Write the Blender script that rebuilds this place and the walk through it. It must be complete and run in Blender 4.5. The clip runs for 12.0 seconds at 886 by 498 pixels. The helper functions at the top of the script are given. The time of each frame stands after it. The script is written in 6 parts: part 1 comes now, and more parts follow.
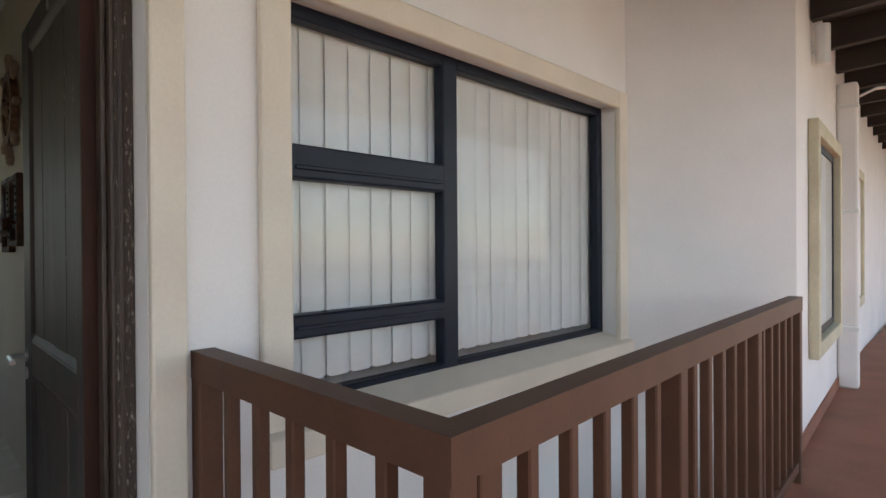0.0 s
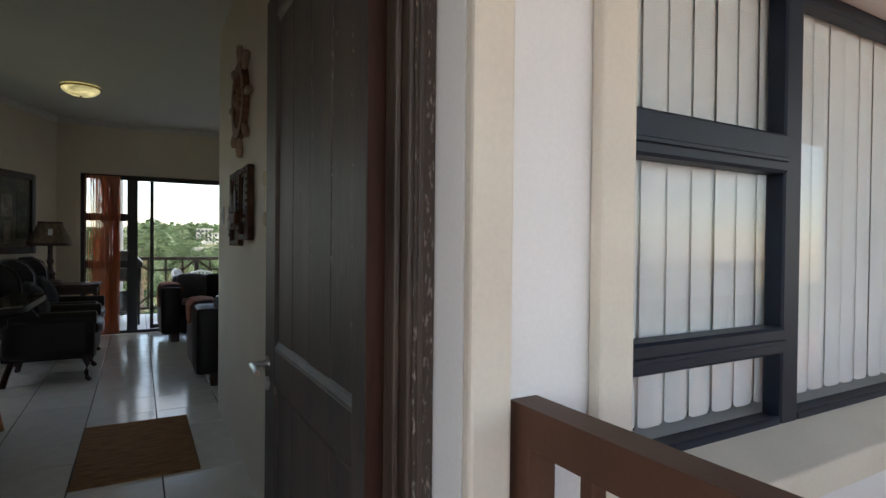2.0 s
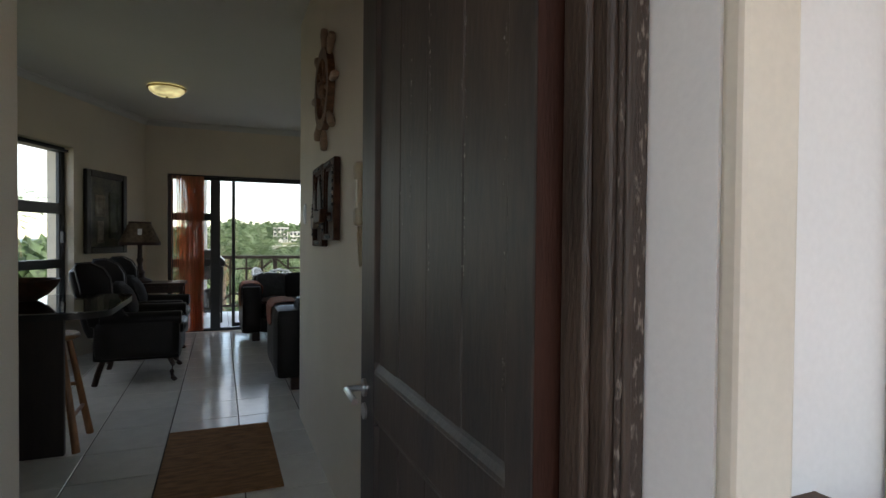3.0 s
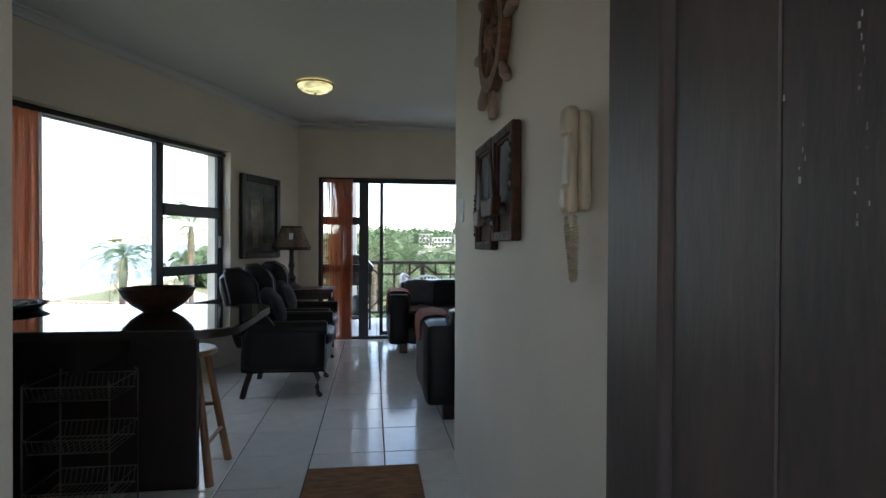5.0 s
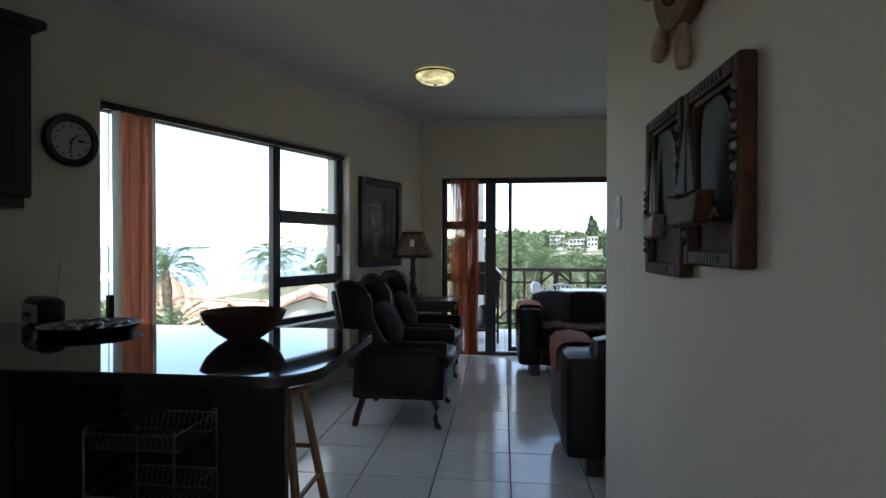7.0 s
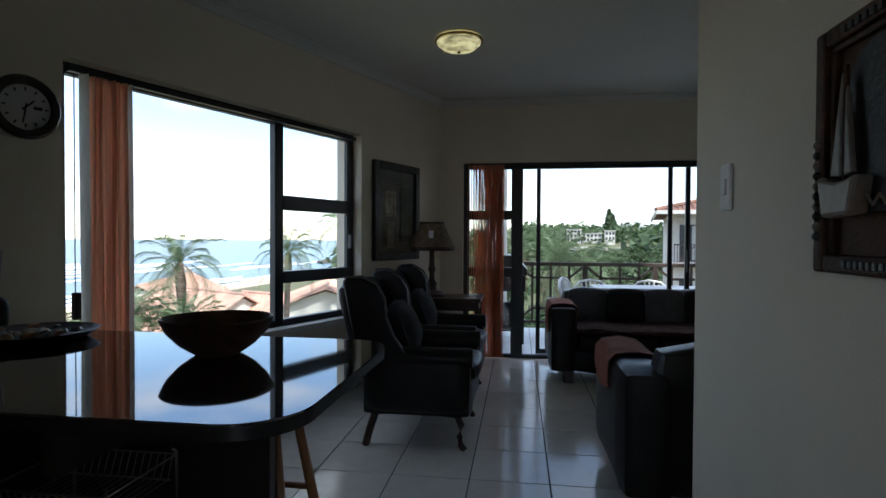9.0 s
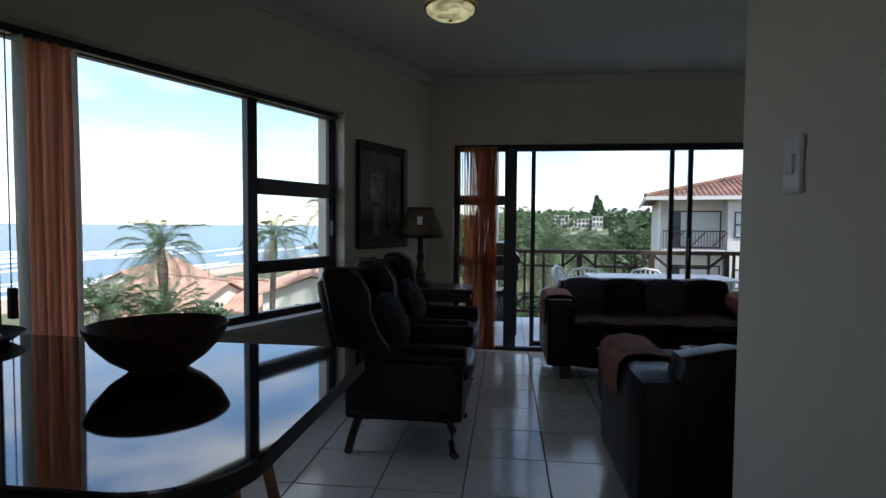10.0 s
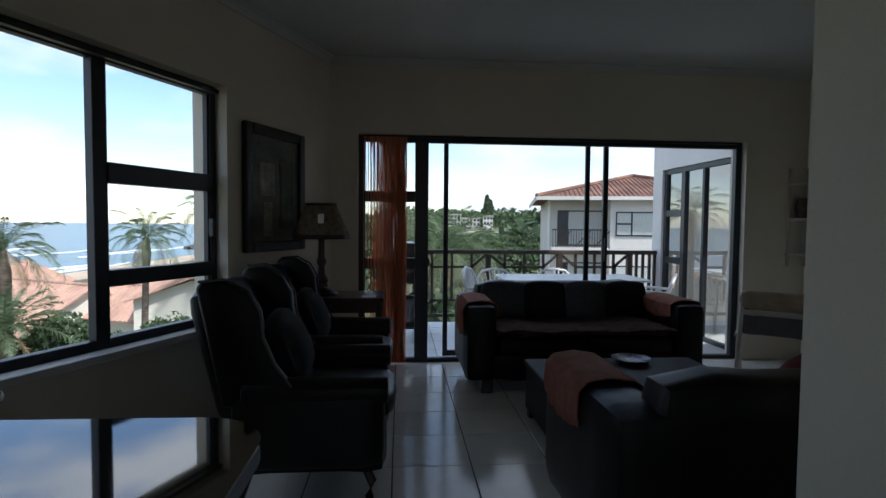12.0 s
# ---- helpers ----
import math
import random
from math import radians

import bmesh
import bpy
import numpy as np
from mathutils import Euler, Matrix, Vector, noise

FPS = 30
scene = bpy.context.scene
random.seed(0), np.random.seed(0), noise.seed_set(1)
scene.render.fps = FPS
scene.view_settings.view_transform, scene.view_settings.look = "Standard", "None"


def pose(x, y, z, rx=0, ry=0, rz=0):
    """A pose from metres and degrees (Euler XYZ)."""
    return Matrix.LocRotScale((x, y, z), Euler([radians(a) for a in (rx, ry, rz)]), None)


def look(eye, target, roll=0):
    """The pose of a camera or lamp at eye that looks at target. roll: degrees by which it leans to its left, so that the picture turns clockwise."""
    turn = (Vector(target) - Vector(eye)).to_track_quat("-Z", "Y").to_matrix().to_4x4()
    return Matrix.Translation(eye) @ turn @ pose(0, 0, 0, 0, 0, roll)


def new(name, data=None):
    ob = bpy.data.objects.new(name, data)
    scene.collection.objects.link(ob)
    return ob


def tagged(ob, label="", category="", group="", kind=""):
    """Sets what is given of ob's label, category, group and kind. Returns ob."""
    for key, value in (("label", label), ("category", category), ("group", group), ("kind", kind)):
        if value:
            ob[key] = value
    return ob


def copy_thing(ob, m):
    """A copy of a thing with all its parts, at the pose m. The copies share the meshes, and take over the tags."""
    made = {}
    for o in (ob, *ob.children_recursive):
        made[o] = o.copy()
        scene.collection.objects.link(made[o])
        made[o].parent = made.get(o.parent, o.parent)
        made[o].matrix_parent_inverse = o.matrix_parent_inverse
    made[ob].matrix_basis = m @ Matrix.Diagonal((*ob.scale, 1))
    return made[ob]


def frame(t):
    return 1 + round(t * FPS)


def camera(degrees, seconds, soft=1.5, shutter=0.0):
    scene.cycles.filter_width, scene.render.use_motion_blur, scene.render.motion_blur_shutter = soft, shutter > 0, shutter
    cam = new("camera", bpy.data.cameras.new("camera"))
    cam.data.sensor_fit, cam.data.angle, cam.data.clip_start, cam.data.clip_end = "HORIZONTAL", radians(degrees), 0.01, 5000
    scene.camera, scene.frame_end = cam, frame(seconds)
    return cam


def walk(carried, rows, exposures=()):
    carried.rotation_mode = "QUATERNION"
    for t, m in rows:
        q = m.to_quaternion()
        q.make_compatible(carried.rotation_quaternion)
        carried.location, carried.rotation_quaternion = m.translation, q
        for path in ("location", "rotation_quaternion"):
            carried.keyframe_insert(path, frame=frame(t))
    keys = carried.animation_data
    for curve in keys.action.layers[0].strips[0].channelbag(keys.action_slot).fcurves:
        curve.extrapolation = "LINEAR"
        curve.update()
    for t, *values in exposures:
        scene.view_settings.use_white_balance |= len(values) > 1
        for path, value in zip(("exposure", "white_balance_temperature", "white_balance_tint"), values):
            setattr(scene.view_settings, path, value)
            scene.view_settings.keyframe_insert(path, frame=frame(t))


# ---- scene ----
cam = camera(78.6, 12.0)
PATH = [
    (0, (1.127, 0.153, 1.247), (-0.287, 1.566, 1.236), -0.4),
    (0.5, (0.939, 0.103, 1.264), (-0.587, 1.395, 1.242), 0.5),
    (1, (0.786, 0.075, 1.266), (-0.815, 1.274, 1.24), 0.4),
    (1.5, (0.634, 0.074, 1.263), (-1.038, 1.171, 1.24), 0.5),
    (2, (0.418, 0.1, 1.26), (-1.325, 1.079, 1.236), 0.6),
    (2.5, (0.263, 0.087, 1.265), (-1.539, 0.955, 1.232), 0.5),
    (3, (0.032, 0.102, 1.269), (-1.819, 0.859, 1.235), 0.5),
    (5, (-0.797, 0.141, 1.249), (-2.78, 0.398, 1.232), 0.3),
    (5.5, (-1.003, 0.143, 1.275), (-3.0, 0.264, 1.256), 0.2),
    (6, (-1.173, 0.142, 1.294), (-3.173, 0.131, 1.272), -0.0),
    (6.5, (-1.33, 0.154, 1.288), (-3.326, 0.029, 1.274), 0.2),
    (7, (-1.487, 0.168, 1.304), (-3.475, -0.052, 1.292), 0.1),
    (9, (-2.047, 0.042, 1.284), (-4.027, -0.235, 1.248), 0.3),
    (9.5, (-2.197, 0.005, 1.287), (-4.179, -0.256, 1.218), 0.4),
    (10, (-2.367, -0.014, 1.294), (-4.351, -0.247, 1.205), 0.4),
    (10.5, (-2.5, -0.034, 1.272), (-4.489, -0.219, 1.191), 0.3),
    (11, (-2.661, -0.09, 1.306), (-4.657, -0.165, 1.211), 0.5),
    (11.5, (-2.795, -0.157, 1.283), (-4.792, -0.096, 1.197), 0.4),
    (12, (-2.925, -0.176, 1.295), (-4.917, -0.018, 1.204), 0.5),
]
EXPO = [(0.0, 1.60, 6900, 10), (1.5, 1.76, 6800, 10), (3.0, 1.90, 6850, 10), (5.0, 2.48, 6120, 10), (6.0, 2.37, 6080, 10), (7.0, 2.16, 6030, 10), (9.0, 1.54, 5980, 10), (10.5, 1.07, 5900, 10), (12.0, 0.98, 5950, 10)]
walk(cam, [(t, look(eye, target, roll)) for t, eye, target, roll in PATH], EXPO)

#=LIGHT
world = bpy.data.worlds.new("sky")
scene.world = world
world.use_nodes = True
wn, wl = world.node_tree.nodes, world.node_tree.links
bg = wn["Background"]
sky = wn.new("ShaderNodeTexSky")
sky.sky_type, sky.sun_disc = "NISHITA", False
sky.sun_elevation, sky.sun_rotation = radians(56), radians(40)
sky.air_density, sky.dust_density = 1.0, 0.3
tcw, mpw, nz = wn.new("ShaderNodeTexCoord"), wn.new("ShaderNodeMapping"), wn.new("ShaderNodeTexNoise")
mpw.inputs["Scale"].default_value = (1.0, 1.0, 3.2)
mpw.inputs["Location"].default_value = (0.35, 0.1, 0.0)
nz.inputs["Scale"].default_value, nz.inputs["Detail"].default_value, nz.inputs["Roughness"].default_value = 2.3, 8, 0.55
rmp, mxw = wn.new("ShaderNodeValToRGB"), wn.new("ShaderNodeMix")
mxw.data_type = "RGBA"
rmp.color_ramp.elements[0].position, rmp.color_ramp.elements[1].position = 0.44, 0.60
wl.new(tcw.outputs["Generated"], mpw.inputs["Vector"])
wl.new(mpw.outputs[0], nz.inputs["Vector"])
wl.new(nz.outputs["Fac"], rmp.inputs[0])
wl.new(rmp.outputs[0], mxw.inputs[0])
wl.new(sky.outputs[0], mxw.inputs[6])
mxw.inputs[7].default_value = (4.9, 5.05, 5.3, 1)
wl.new(mxw.outputs[2], bg.inputs[0])
bg.inputs[1].default_value = 0.12
sun = new("sun", bpy.data.lights.new("sun", "SUN"))
sun.data.energy, sun.data.angle, sun.data.color = 3.0, radians(2), (1, 0.96, 0.9)
sun.matrix_world = look((0.366, 0.423, 0.829), (0, 0, 0))

#=MATERIALS
def mat(name, color, rough=0.6, metal=0.0, vary=0.12, scale=6.0, bump=0.1, fine=60.0, spec=0.5, stretch=(1, 1, 1), color2=None, tint_rand=0.0):
    m = bpy.data.materials.new(name)
    m.use_nodes = True
    n, l = m.node_tree.nodes, m.node_tree.links
    b = n["Principled BSDF"]
    b.inputs["Roughness"].default_value, b.inputs["Metallic"].default_value = rough, metal
    b.inputs["Specular IOR Level"].default_value = spec
    tc, mp = n.new("ShaderNodeTexCoord"), n.new("ShaderNodeMapping")
    mp.inputs["Scale"].default_value = stretch
    l.new(tc.outputs["Object"], mp.inputs["Vector"])
    big, small = n.new("ShaderNodeTexNoise"), n.new("ShaderNodeTexNoise")
    big.inputs["Scale"].default_value, big.inputs["Detail"].default_value = scale, 4
    small.inputs["Scale"].default_value, small.inputs["Detail"].default_value = fine, 3
    l.new(mp.outputs[0], big.inputs["Vector"])
    l.new(mp.outputs[0], small.inputs["Vector"])
    mix = n.new("ShaderNodeMath")
    mix.operation = "MULTIPLY_ADD"
    l.new(small.outputs["Fac"], mix.inputs[0])
    mix.inputs[1].default_value = 0.4
    l.new(big.outputs["Fac"], mix.inputs[2])
    ramp = n.new("ShaderNodeValToRGB")
    c2 = color2 or tuple(c * (1 - 2 * vary) for c in color)
    ramp.color_ramp.elements[0].position, ramp.color_ramp.elements[1].position = 0.45, 0.95
    ramp.color_ramp.elements[0].color = (*c2, 1)
    ramp.color_ramp.elements[1].color = (*[min(1, c * (1 + 0.5 * vary)) for c in color], 1)
    l.new(mix.outputs[0], ramp.inputs[0])
    out = ramp.outputs[0]
    if tint_rand:
        info, hsv = n.new("ShaderNodeObjectInfo"), n.new("ShaderNodeHueSaturation")
        rng = n.new("ShaderNodeMapRange")
        rng.inputs["To Min"].default_value, rng.inputs["To Max"].default_value = 1 - tint_rand, 1 + tint_rand
        l.new(info.outputs["Random"], rng.inputs["Value"])
        l.new(rng.outputs[0], hsv.inputs["Value"])
        l.new(out, hsv.inputs["Color"])
        out = hsv.outputs[0]
    l.new(out, b.inputs["Base Color"])
    if bump:
        bp = n.new("ShaderNodeBump")
        bp.inputs["Strength"].default_value, bp.inputs["Distance"].default_value = bump, 0.01
        l.new(small.outputs["Fac"], bp.inputs["Height"])
        l.new(bp.outputs[0], b.inputs["Normal"])
    return m


def thin(m, amount, tint=1.0):
    """Let light through a thin sheet: mixes a translucent lobe of the same colour into m."""
    n, l = m.node_tree.nodes, m.node_tree.links
    b = n["Principled BSDF"]
    tr, mx = n.new("ShaderNodeBsdfTranslucent"), n.new("ShaderNodeMixShader")
    l.new(b.inputs["Base Color"].links[0].from_socket, tr.inputs[0])
    mx.inputs[0].default_value = amount
    l.new(b.outputs[0], mx.inputs[1])
    l.new(tr.outputs[0], mx.inputs[2])
    l.new(mx.outputs[0], n["Material Output"].inputs["Surface"])
    return m


def glass_mat(name, tint=(0.99, 1.0, 0.995), mirror=0.035, edge=0.55):
    """Thin pane: clear, with a Fresnel gloss."""
    m = bpy.data.materials.new(name)
    m.use_nodes = True
    n, l = m.node_tree.nodes, m.node_tree.links
    n.remove(n["Principled BSDF"])
    tr, gl, mx, lw = n.new("ShaderNodeBsdfTransparent"), n.new("ShaderNodeBsdfGlossy"), n.new("ShaderNodeMixShader"), n.new("ShaderNodeLayerWeight")
    pw, fr = n.new("ShaderNodeMath"), n.new("ShaderNodeMath")
    pw.operation, fr.operation = "POWER", "MULTIPLY_ADD"
    lw.inputs["Blend"].default_value = 0.5
    pw.inputs[1].default_value, fr.inputs[1].default_value, fr.inputs[2].default_value = 4.0, edge, mirror
    l.new(lw.outputs["Facing"], pw.inputs[0])
    l.new(pw.outputs[0], fr.inputs[0])
    tr.inputs[0].default_value = (*tint, 1)
    gl.inputs["Roughness"].default_value = 0.01
    l.new(fr.outputs[0], mx.inputs[0])
    l.new(tr.outputs[0], mx.inputs[1])
    l.new(gl.outputs[0], mx.inputs[2])
    l.new(mx.outputs[0], n["Material Output"].inputs["Surface"])
    return m


def glow(name, color, strength):
    m = bpy.data.materials.new(name)
    m.use_nodes = True
    b = m.node_tree.nodes["Principled BSDF"]
    b.inputs["Base Color"].default_value = (*color, 1)
    b.inputs["Emission Color"].default_value = (*color, 1)
    b.inputs["Emission Strength"].default_value = strength
    b.inputs["Roughness"].default_value = 0.25
    return m


M_wall_in = mat("painted_wall_cream", (0.78, 0.71, 0.59), 0.7, vary=0.05, scale=1.5, bump=0.06, fine=140)
M_ceiling = mat("ceiling_paint", (0.68, 0.69, 0.66), 0.8, vary=0.03, scale=1, bump=0.03, fine=120)
M_wall_out = mat("exterior_plaster_white", (0.86, 0.83, 0.80), 0.8, vary=0.05, scale=1.6, bump=0.05, fine=90)
M_trim_out = mat("plaster_surround_beige", (0.78, 0.70, 0.58), 0.8, vary=0.06, scale=3, bump=0.06, fine=90)
M_tile = mat("ceramic_floor_tile", (0.82, 0.80, 0.74), 0.14, vary=0.05, scale=9, bump=0.015, fine=50, tint_rand=0.05)
M_grout = mat("dark_grout", (0.09, 0.08, 0.075), 0.9, vary=0.2)
M_alu = mat("dark_aluminium", (0.022, 0.026, 0.034), 0.42, vary=0.1, scale=20, bump=0.02, fine=200)
M_alu_out = mat("navy_painted_aluminium", (0.012, 0.018, 0.032), 0.45, vary=0.15, scale=8, bump=0.03, fine=150, spec=0.25)
M_glass = glass_mat("clear_glass")
M_door = mat("weathered_dark_door", (0.082, 0.058, 0.046), 0.5, vary=0.28, scale=2.2, bump=0.10, fine=26, stretch=(3.0, 3.0, 0.7), color2=(0.030, 0.029, 0.030))
M_jamb = mat("worn_timber_jamb", (0.075, 0.050, 0.036), 0.5, vary=0.3, scale=5, bump=0.4, fine=45, stretch=(4, 4, 0.7))
M_redwood = mat("red_brown_door_edge", (0.055, 0.021, 0.013), 0.6, vary=0.25, scale=5, bump=0.15, spec=0.25, stretch=(5, 5, 0.6))
M_rail = mat("brown_painted_steel", (0.108, 0.050, 0.030), 0.5, vary=0.12, scale=7, bump=0.05, fine=120, spec=0.3)
M_walk = mat("red_oxide_screed", (0.30, 0.12, 0.07), 0.65, vary=0.15, scale=2.5, bump=0.2, fine=60)
M_beam = mat("dark_roof_timber", (0.035, 0.026, 0.022), 0.7, vary=0.2, scale=4, bump=0.2, stretch=(1, 6, 6))
M_leather = mat("black_brown_leather", (0.010, 0.008, 0.008), 0.36, vary=0.25, scale=8, bump=0.25, fine=160, spec=0.28)
M_wood_dark = mat("dark_mahogany", (0.055, 0.022, 0.014), 0.35, vary=0.3, scale=5, bump=0.1, stretch=(1, 6, 6))
M_wood_pine = mat("varnished_pine", (0.36, 0.17, 0.07), 0.4, vary=0.25, scale=6, bump=0.08, stretch=(6, 6, 1))
M_counter = mat("polished_dark_granite", (0.022, 0.018, 0.017), 0.04, vary=0.3, scale=60, bump=0.0, fine=250)
M_slab = mat("honed_granite_edge", (0.018, 0.015, 0.014), 0.3, vary=0.3, scale=60, bump=0.0, fine=250)
M_counter.node_tree.nodes["Principled BSDF"].inputs["IOR"].default_value = 2.75
M_cab = mat("dark_wood_cabinet", (0.028, 0.017, 0.013), 0.45, vary=0.25, scale=4, bump=0.08, stretch=(6, 6, 1))
M_white_pl = mat("white_plastic", (0.80, 0.80, 0.78), 0.4, vary=0.03)
M_ivory = mat("ivory_plastic", (0.56, 0.47, 0.31), 0.4, vary=0.05)
M_chrome = mat("dull_chrome_wire", (0.38, 0.37, 0.36), 0.35, metal=1.0, vary=0.2)
M_steel = mat("brushed_steel", (0.6, 0.59, 0.57), 0.3, metal=1.0, vary=0.1)
M_blind = thin(mat("pale_fabric_blind", (0.82, 0.81, 0.78), 0.8, vary=0.03, bump=0.1, fine=300), 0.15)
M_orange = thin(mat("terracotta_string_curtain", (0.92, 0.52, 0.32), 0.8, vary=0.2, scale=3, bump=0.1, stretch=(30, 30, 0.4)), 0.75)
M_sill = mat("white_painted_sill", (0.78, 0.77, 0.74), 0.5, vary=0.05)


#=HELPERS
def link(name, me, parent=None, label=""):
    ob = new(name, me)
    if parent is not None:
        ob.parent = parent
    if label:
        ob["label"] = label
    return ob


def part(name, bm, material, parent=None, label="", smooth=False, bevel=0.0, seg=2):
    if bevel:
        ang = [e for e in bm.edges if len(e.link_faces) == 2 and e.calc_face_angle(0) > 0.6]
        bmesh.ops.bevel(bm, geom=ang, offset=bevel, segments=seg, affect="EDGES", profile=0.5, clamp_overlap=True)
    bmesh.ops.recalc_face_normals(bm, faces=bm.faces[:])
    if smooth:
        for f in bm.faces:
            f.smooth = True
    me = bpy.data.meshes.new(name)
    bm.to_mesh(me)
    bm.free()
    me.materials.append(material)
    if smooth:
        me.set_sharp_from_angle(angle=radians(40))
    return link(name, me, parent, label)


def box(x0, x1, y0, y1, z0, z1, bm=None, m=None):
    bm = bm or bmesh.new()
    r = bmesh.ops.create_cube(bm, size=1)["verts"]
    mm = Matrix.LocRotScale(((x0 + x1) / 2, (y0 + y1) / 2, (z0 + z1) / 2), None, (abs(x1 - x0), abs(y1 - y0), abs(z1 - z0)))
    bmesh.ops.transform(bm, matrix=(m @ mm) if m is not None else mm, verts=r)
    return bm


def rod(a, b, r0, r1=None, bm=None, n=10, caps=True):
    bm = bm or bmesh.new()
    a, b = Vector(a), Vector(b)
    r1 = r0 if r1 is None else r1
    d = b - a
    q = d.to_track_quat("Z", "Y").to_matrix().to_4x4()
    vs = bmesh.ops.create_cone(bm, cap_ends=caps, segments=n, radius1=r0, radius2=r1, depth=d.length)["verts"]
    bmesh.ops.transform(bm, matrix=Matrix.Translation((a + b) / 2) @ q, verts=vs)
    return bm


def lathe(profile, n=32, bm=None, m=None):
    """Turn (r, z) pairs round the z axis."""
    bm = bm or bmesh.new()
    rings = []
    for r, z in profile:
        if r < 1e-5:
            rings.append([bm.verts.new((0, 0, z))])
        else:
            rings.append([bm.verts.new((r * math.cos(2 * math.pi * k / n), r * math.sin(2 * math.pi * k / n), z)) for k in range(n)])
    for a, b in zip(rings, rings[1:]):
        for k in range(n):
            j = (k + 1) % n
            if len(a) == 1 and len(b) > 1:
                bm.faces.new((a[0], b[j], b[k]))
            elif len(b) == 1 and len(a) > 1:
                bm.faces.new((a[k], a[j], b[0]))
            elif len(a) > 1:
                bm.faces.new((a[k], a[j], b[j], b[k]))
    if m is not None:
        bmesh.ops.transform(bm, matrix=m, verts=bm.verts[:])
    return bm


def prism(pts, z0, z1, bm=None, m=None):
    """Upright prism over a plan polygon."""
    bm = bm or bmesh.new()
    lo = [bm.verts.new((x, y, z0)) for x, y in pts]
    hi = [bm.verts.new((x, y, z1)) for x, y in pts]
    k = len(pts)
    bm.faces.new(lo[::-1])
    bm.faces.new(hi)
    for i in range(k):
        j = (i + 1) % k
        bm.faces.new((lo[i], lo[j], hi[j], hi[i]))
    if m is not None:
        bmesh.ops.transform(bm, matrix=m, verts=lo + hi)
    return bm


def tube(points, r, bm=None, n=8):
    bm = bm or bmesh.new()
    pts = [Vector(p) for p in points]
    rings = []
    for i, p in enumerate(pts):
        d = (pts[min(i + 1, len(pts) - 1)] - pts[max(i - 1, 0)]).normalized()
        q = d.to_track_quat("Z", "Y").to_matrix()
        rings.append([bm.verts.new(p + q @ Vector((r * math.cos(2 * math.pi * k / n), r * math.sin(2 * math.pi * k / n), 0))) for k in range(n)])
    for a, b in zip(rings, rings[1:]):
        for k in range(n):
            j = (k + 1) % n
            bm.faces.new((a[k], a[j], b[j], b[k]))
    bm.faces.new(rings[0][::-1])
    bm.faces.new(rings[-1])
    return bm


def empty(name, m=None, label="", category="", group="", kind=""):
    ob = new(name)
    if m is not None:
        ob.matrix_world = m
    return tagged(ob, label, category, group, kind)


def struct(name, bm, material, label, category, **k):
    return tagged(part(name, bm, material, **k), label, category, kind="structure")


def hole_wall(u0, u1, z0, z1, t0, t1, holes, m=None):
    """Wall along local x from u0 to u1, thickness t0..t1 in local y, with rectangular holes (u0, u1, z0, z1)."""
    bm = bmesh.new()
    us = sorted({u0, u1, *[h[0] for h in holes], *[h[1] for h in holes]})
    for a, b in zip(us, us[1:]):
        mid = (a + b) / 2
        cuts = sorted((h[2], h[3]) for h in holes if h[0] < mid < h[1])
        z = z0
        for c0, c1 in cuts:
            if c0 > z + 1e-4:
                box(a, b, t0, t1, z, c0, bm)
            z = c1
        if z < z1 - 1e-4:
            box(a, b, t0, t1, z, z1, bm)
    bmesh.ops.remove_doubles(bm, verts=bm.verts[:], dist=1e-5)
    seen = {}
    for f in bm.faces:
        seen.setdefault(tuple(round(c, 4) for c in f.calc_center_median()), []).append(f)
    bmesh.ops.delete(bm, geom=[f for fs in seen.values() if len(fs) > 1 for f in fs], context="FACES_ONLY")
    if m is not None:
        bmesh.ops.transform(bm, matrix=m, verts=bm.verts[:])
    return bm


#=STRUCTURE
CEIL = 2.78
SLX = -7.9       # inner face of the wall with the sliding door
HALL_Y = 0.62    # hall wall face
FRX = -0.40      # outer face of the entrance wall
# window wall: local x runs from the corner towards the kitchen, local y points into the room
WW = Matrix.Translation((-7.9, -0.81, 0)) @ Matrix.Rotation(radians(-22.5), 4, "Z")
WIN = (1.35, 3.70, 0.61, 2.195)

struct("wall_window", hole_wall(-0.3, 7.2, -0.15, CEIL + 0.2, -0.28, 0, [WIN], WW), M_wall_in, "cream painted wall with a wide sea-view window", "wall")
struct("wall_balcony", hole_wall(-1.1, 3.9, -0.15, CEIL + 0.2, 0, 0.25, [(-0.56, 3.13, -0.004, 2.11)], Matrix.Translation((SLX, 0, 0)) @ Matrix.Rotation(radians(90), 4, "Z")), M_wall_in, "cream painted wall with a wide balcony door", "wall")
struct("wall_hall", box(-3.93, -0.66, HALL_Y, HALL_Y + 0.14, -0.1, CEIL + 0.02), M_wall_in, "cream painted hall wall beside the entrance", "wall")
struct("wall_hall_left", box(-1.66, -0.66, -0.52, -0.38, -0.1, CEIL + 0.02), M_wall_in, "short cream wall beside the entrance", "wall")
struct("wall_kitchen_back", box(-1.66, -1.52, -3.9, -0.522, -0.1, CEIL + 0.02), M_wall_in, "plain cream kitchen wall", "wall")
struct("wall_lounge_right", box(SLX - 0.2, -3.79, 3.75, 3.9, -0.1, CEIL + 0.02), M_wall_in, "plain cream lounge wall", "wall")
struct("wall_lounge_back", box(-3.93, -3.79, HALL_Y + 0.142, 3.748, -0.1, CEIL + 0.02), M_wall_in, "plain cream lounge wall behind the sofa", "wall")
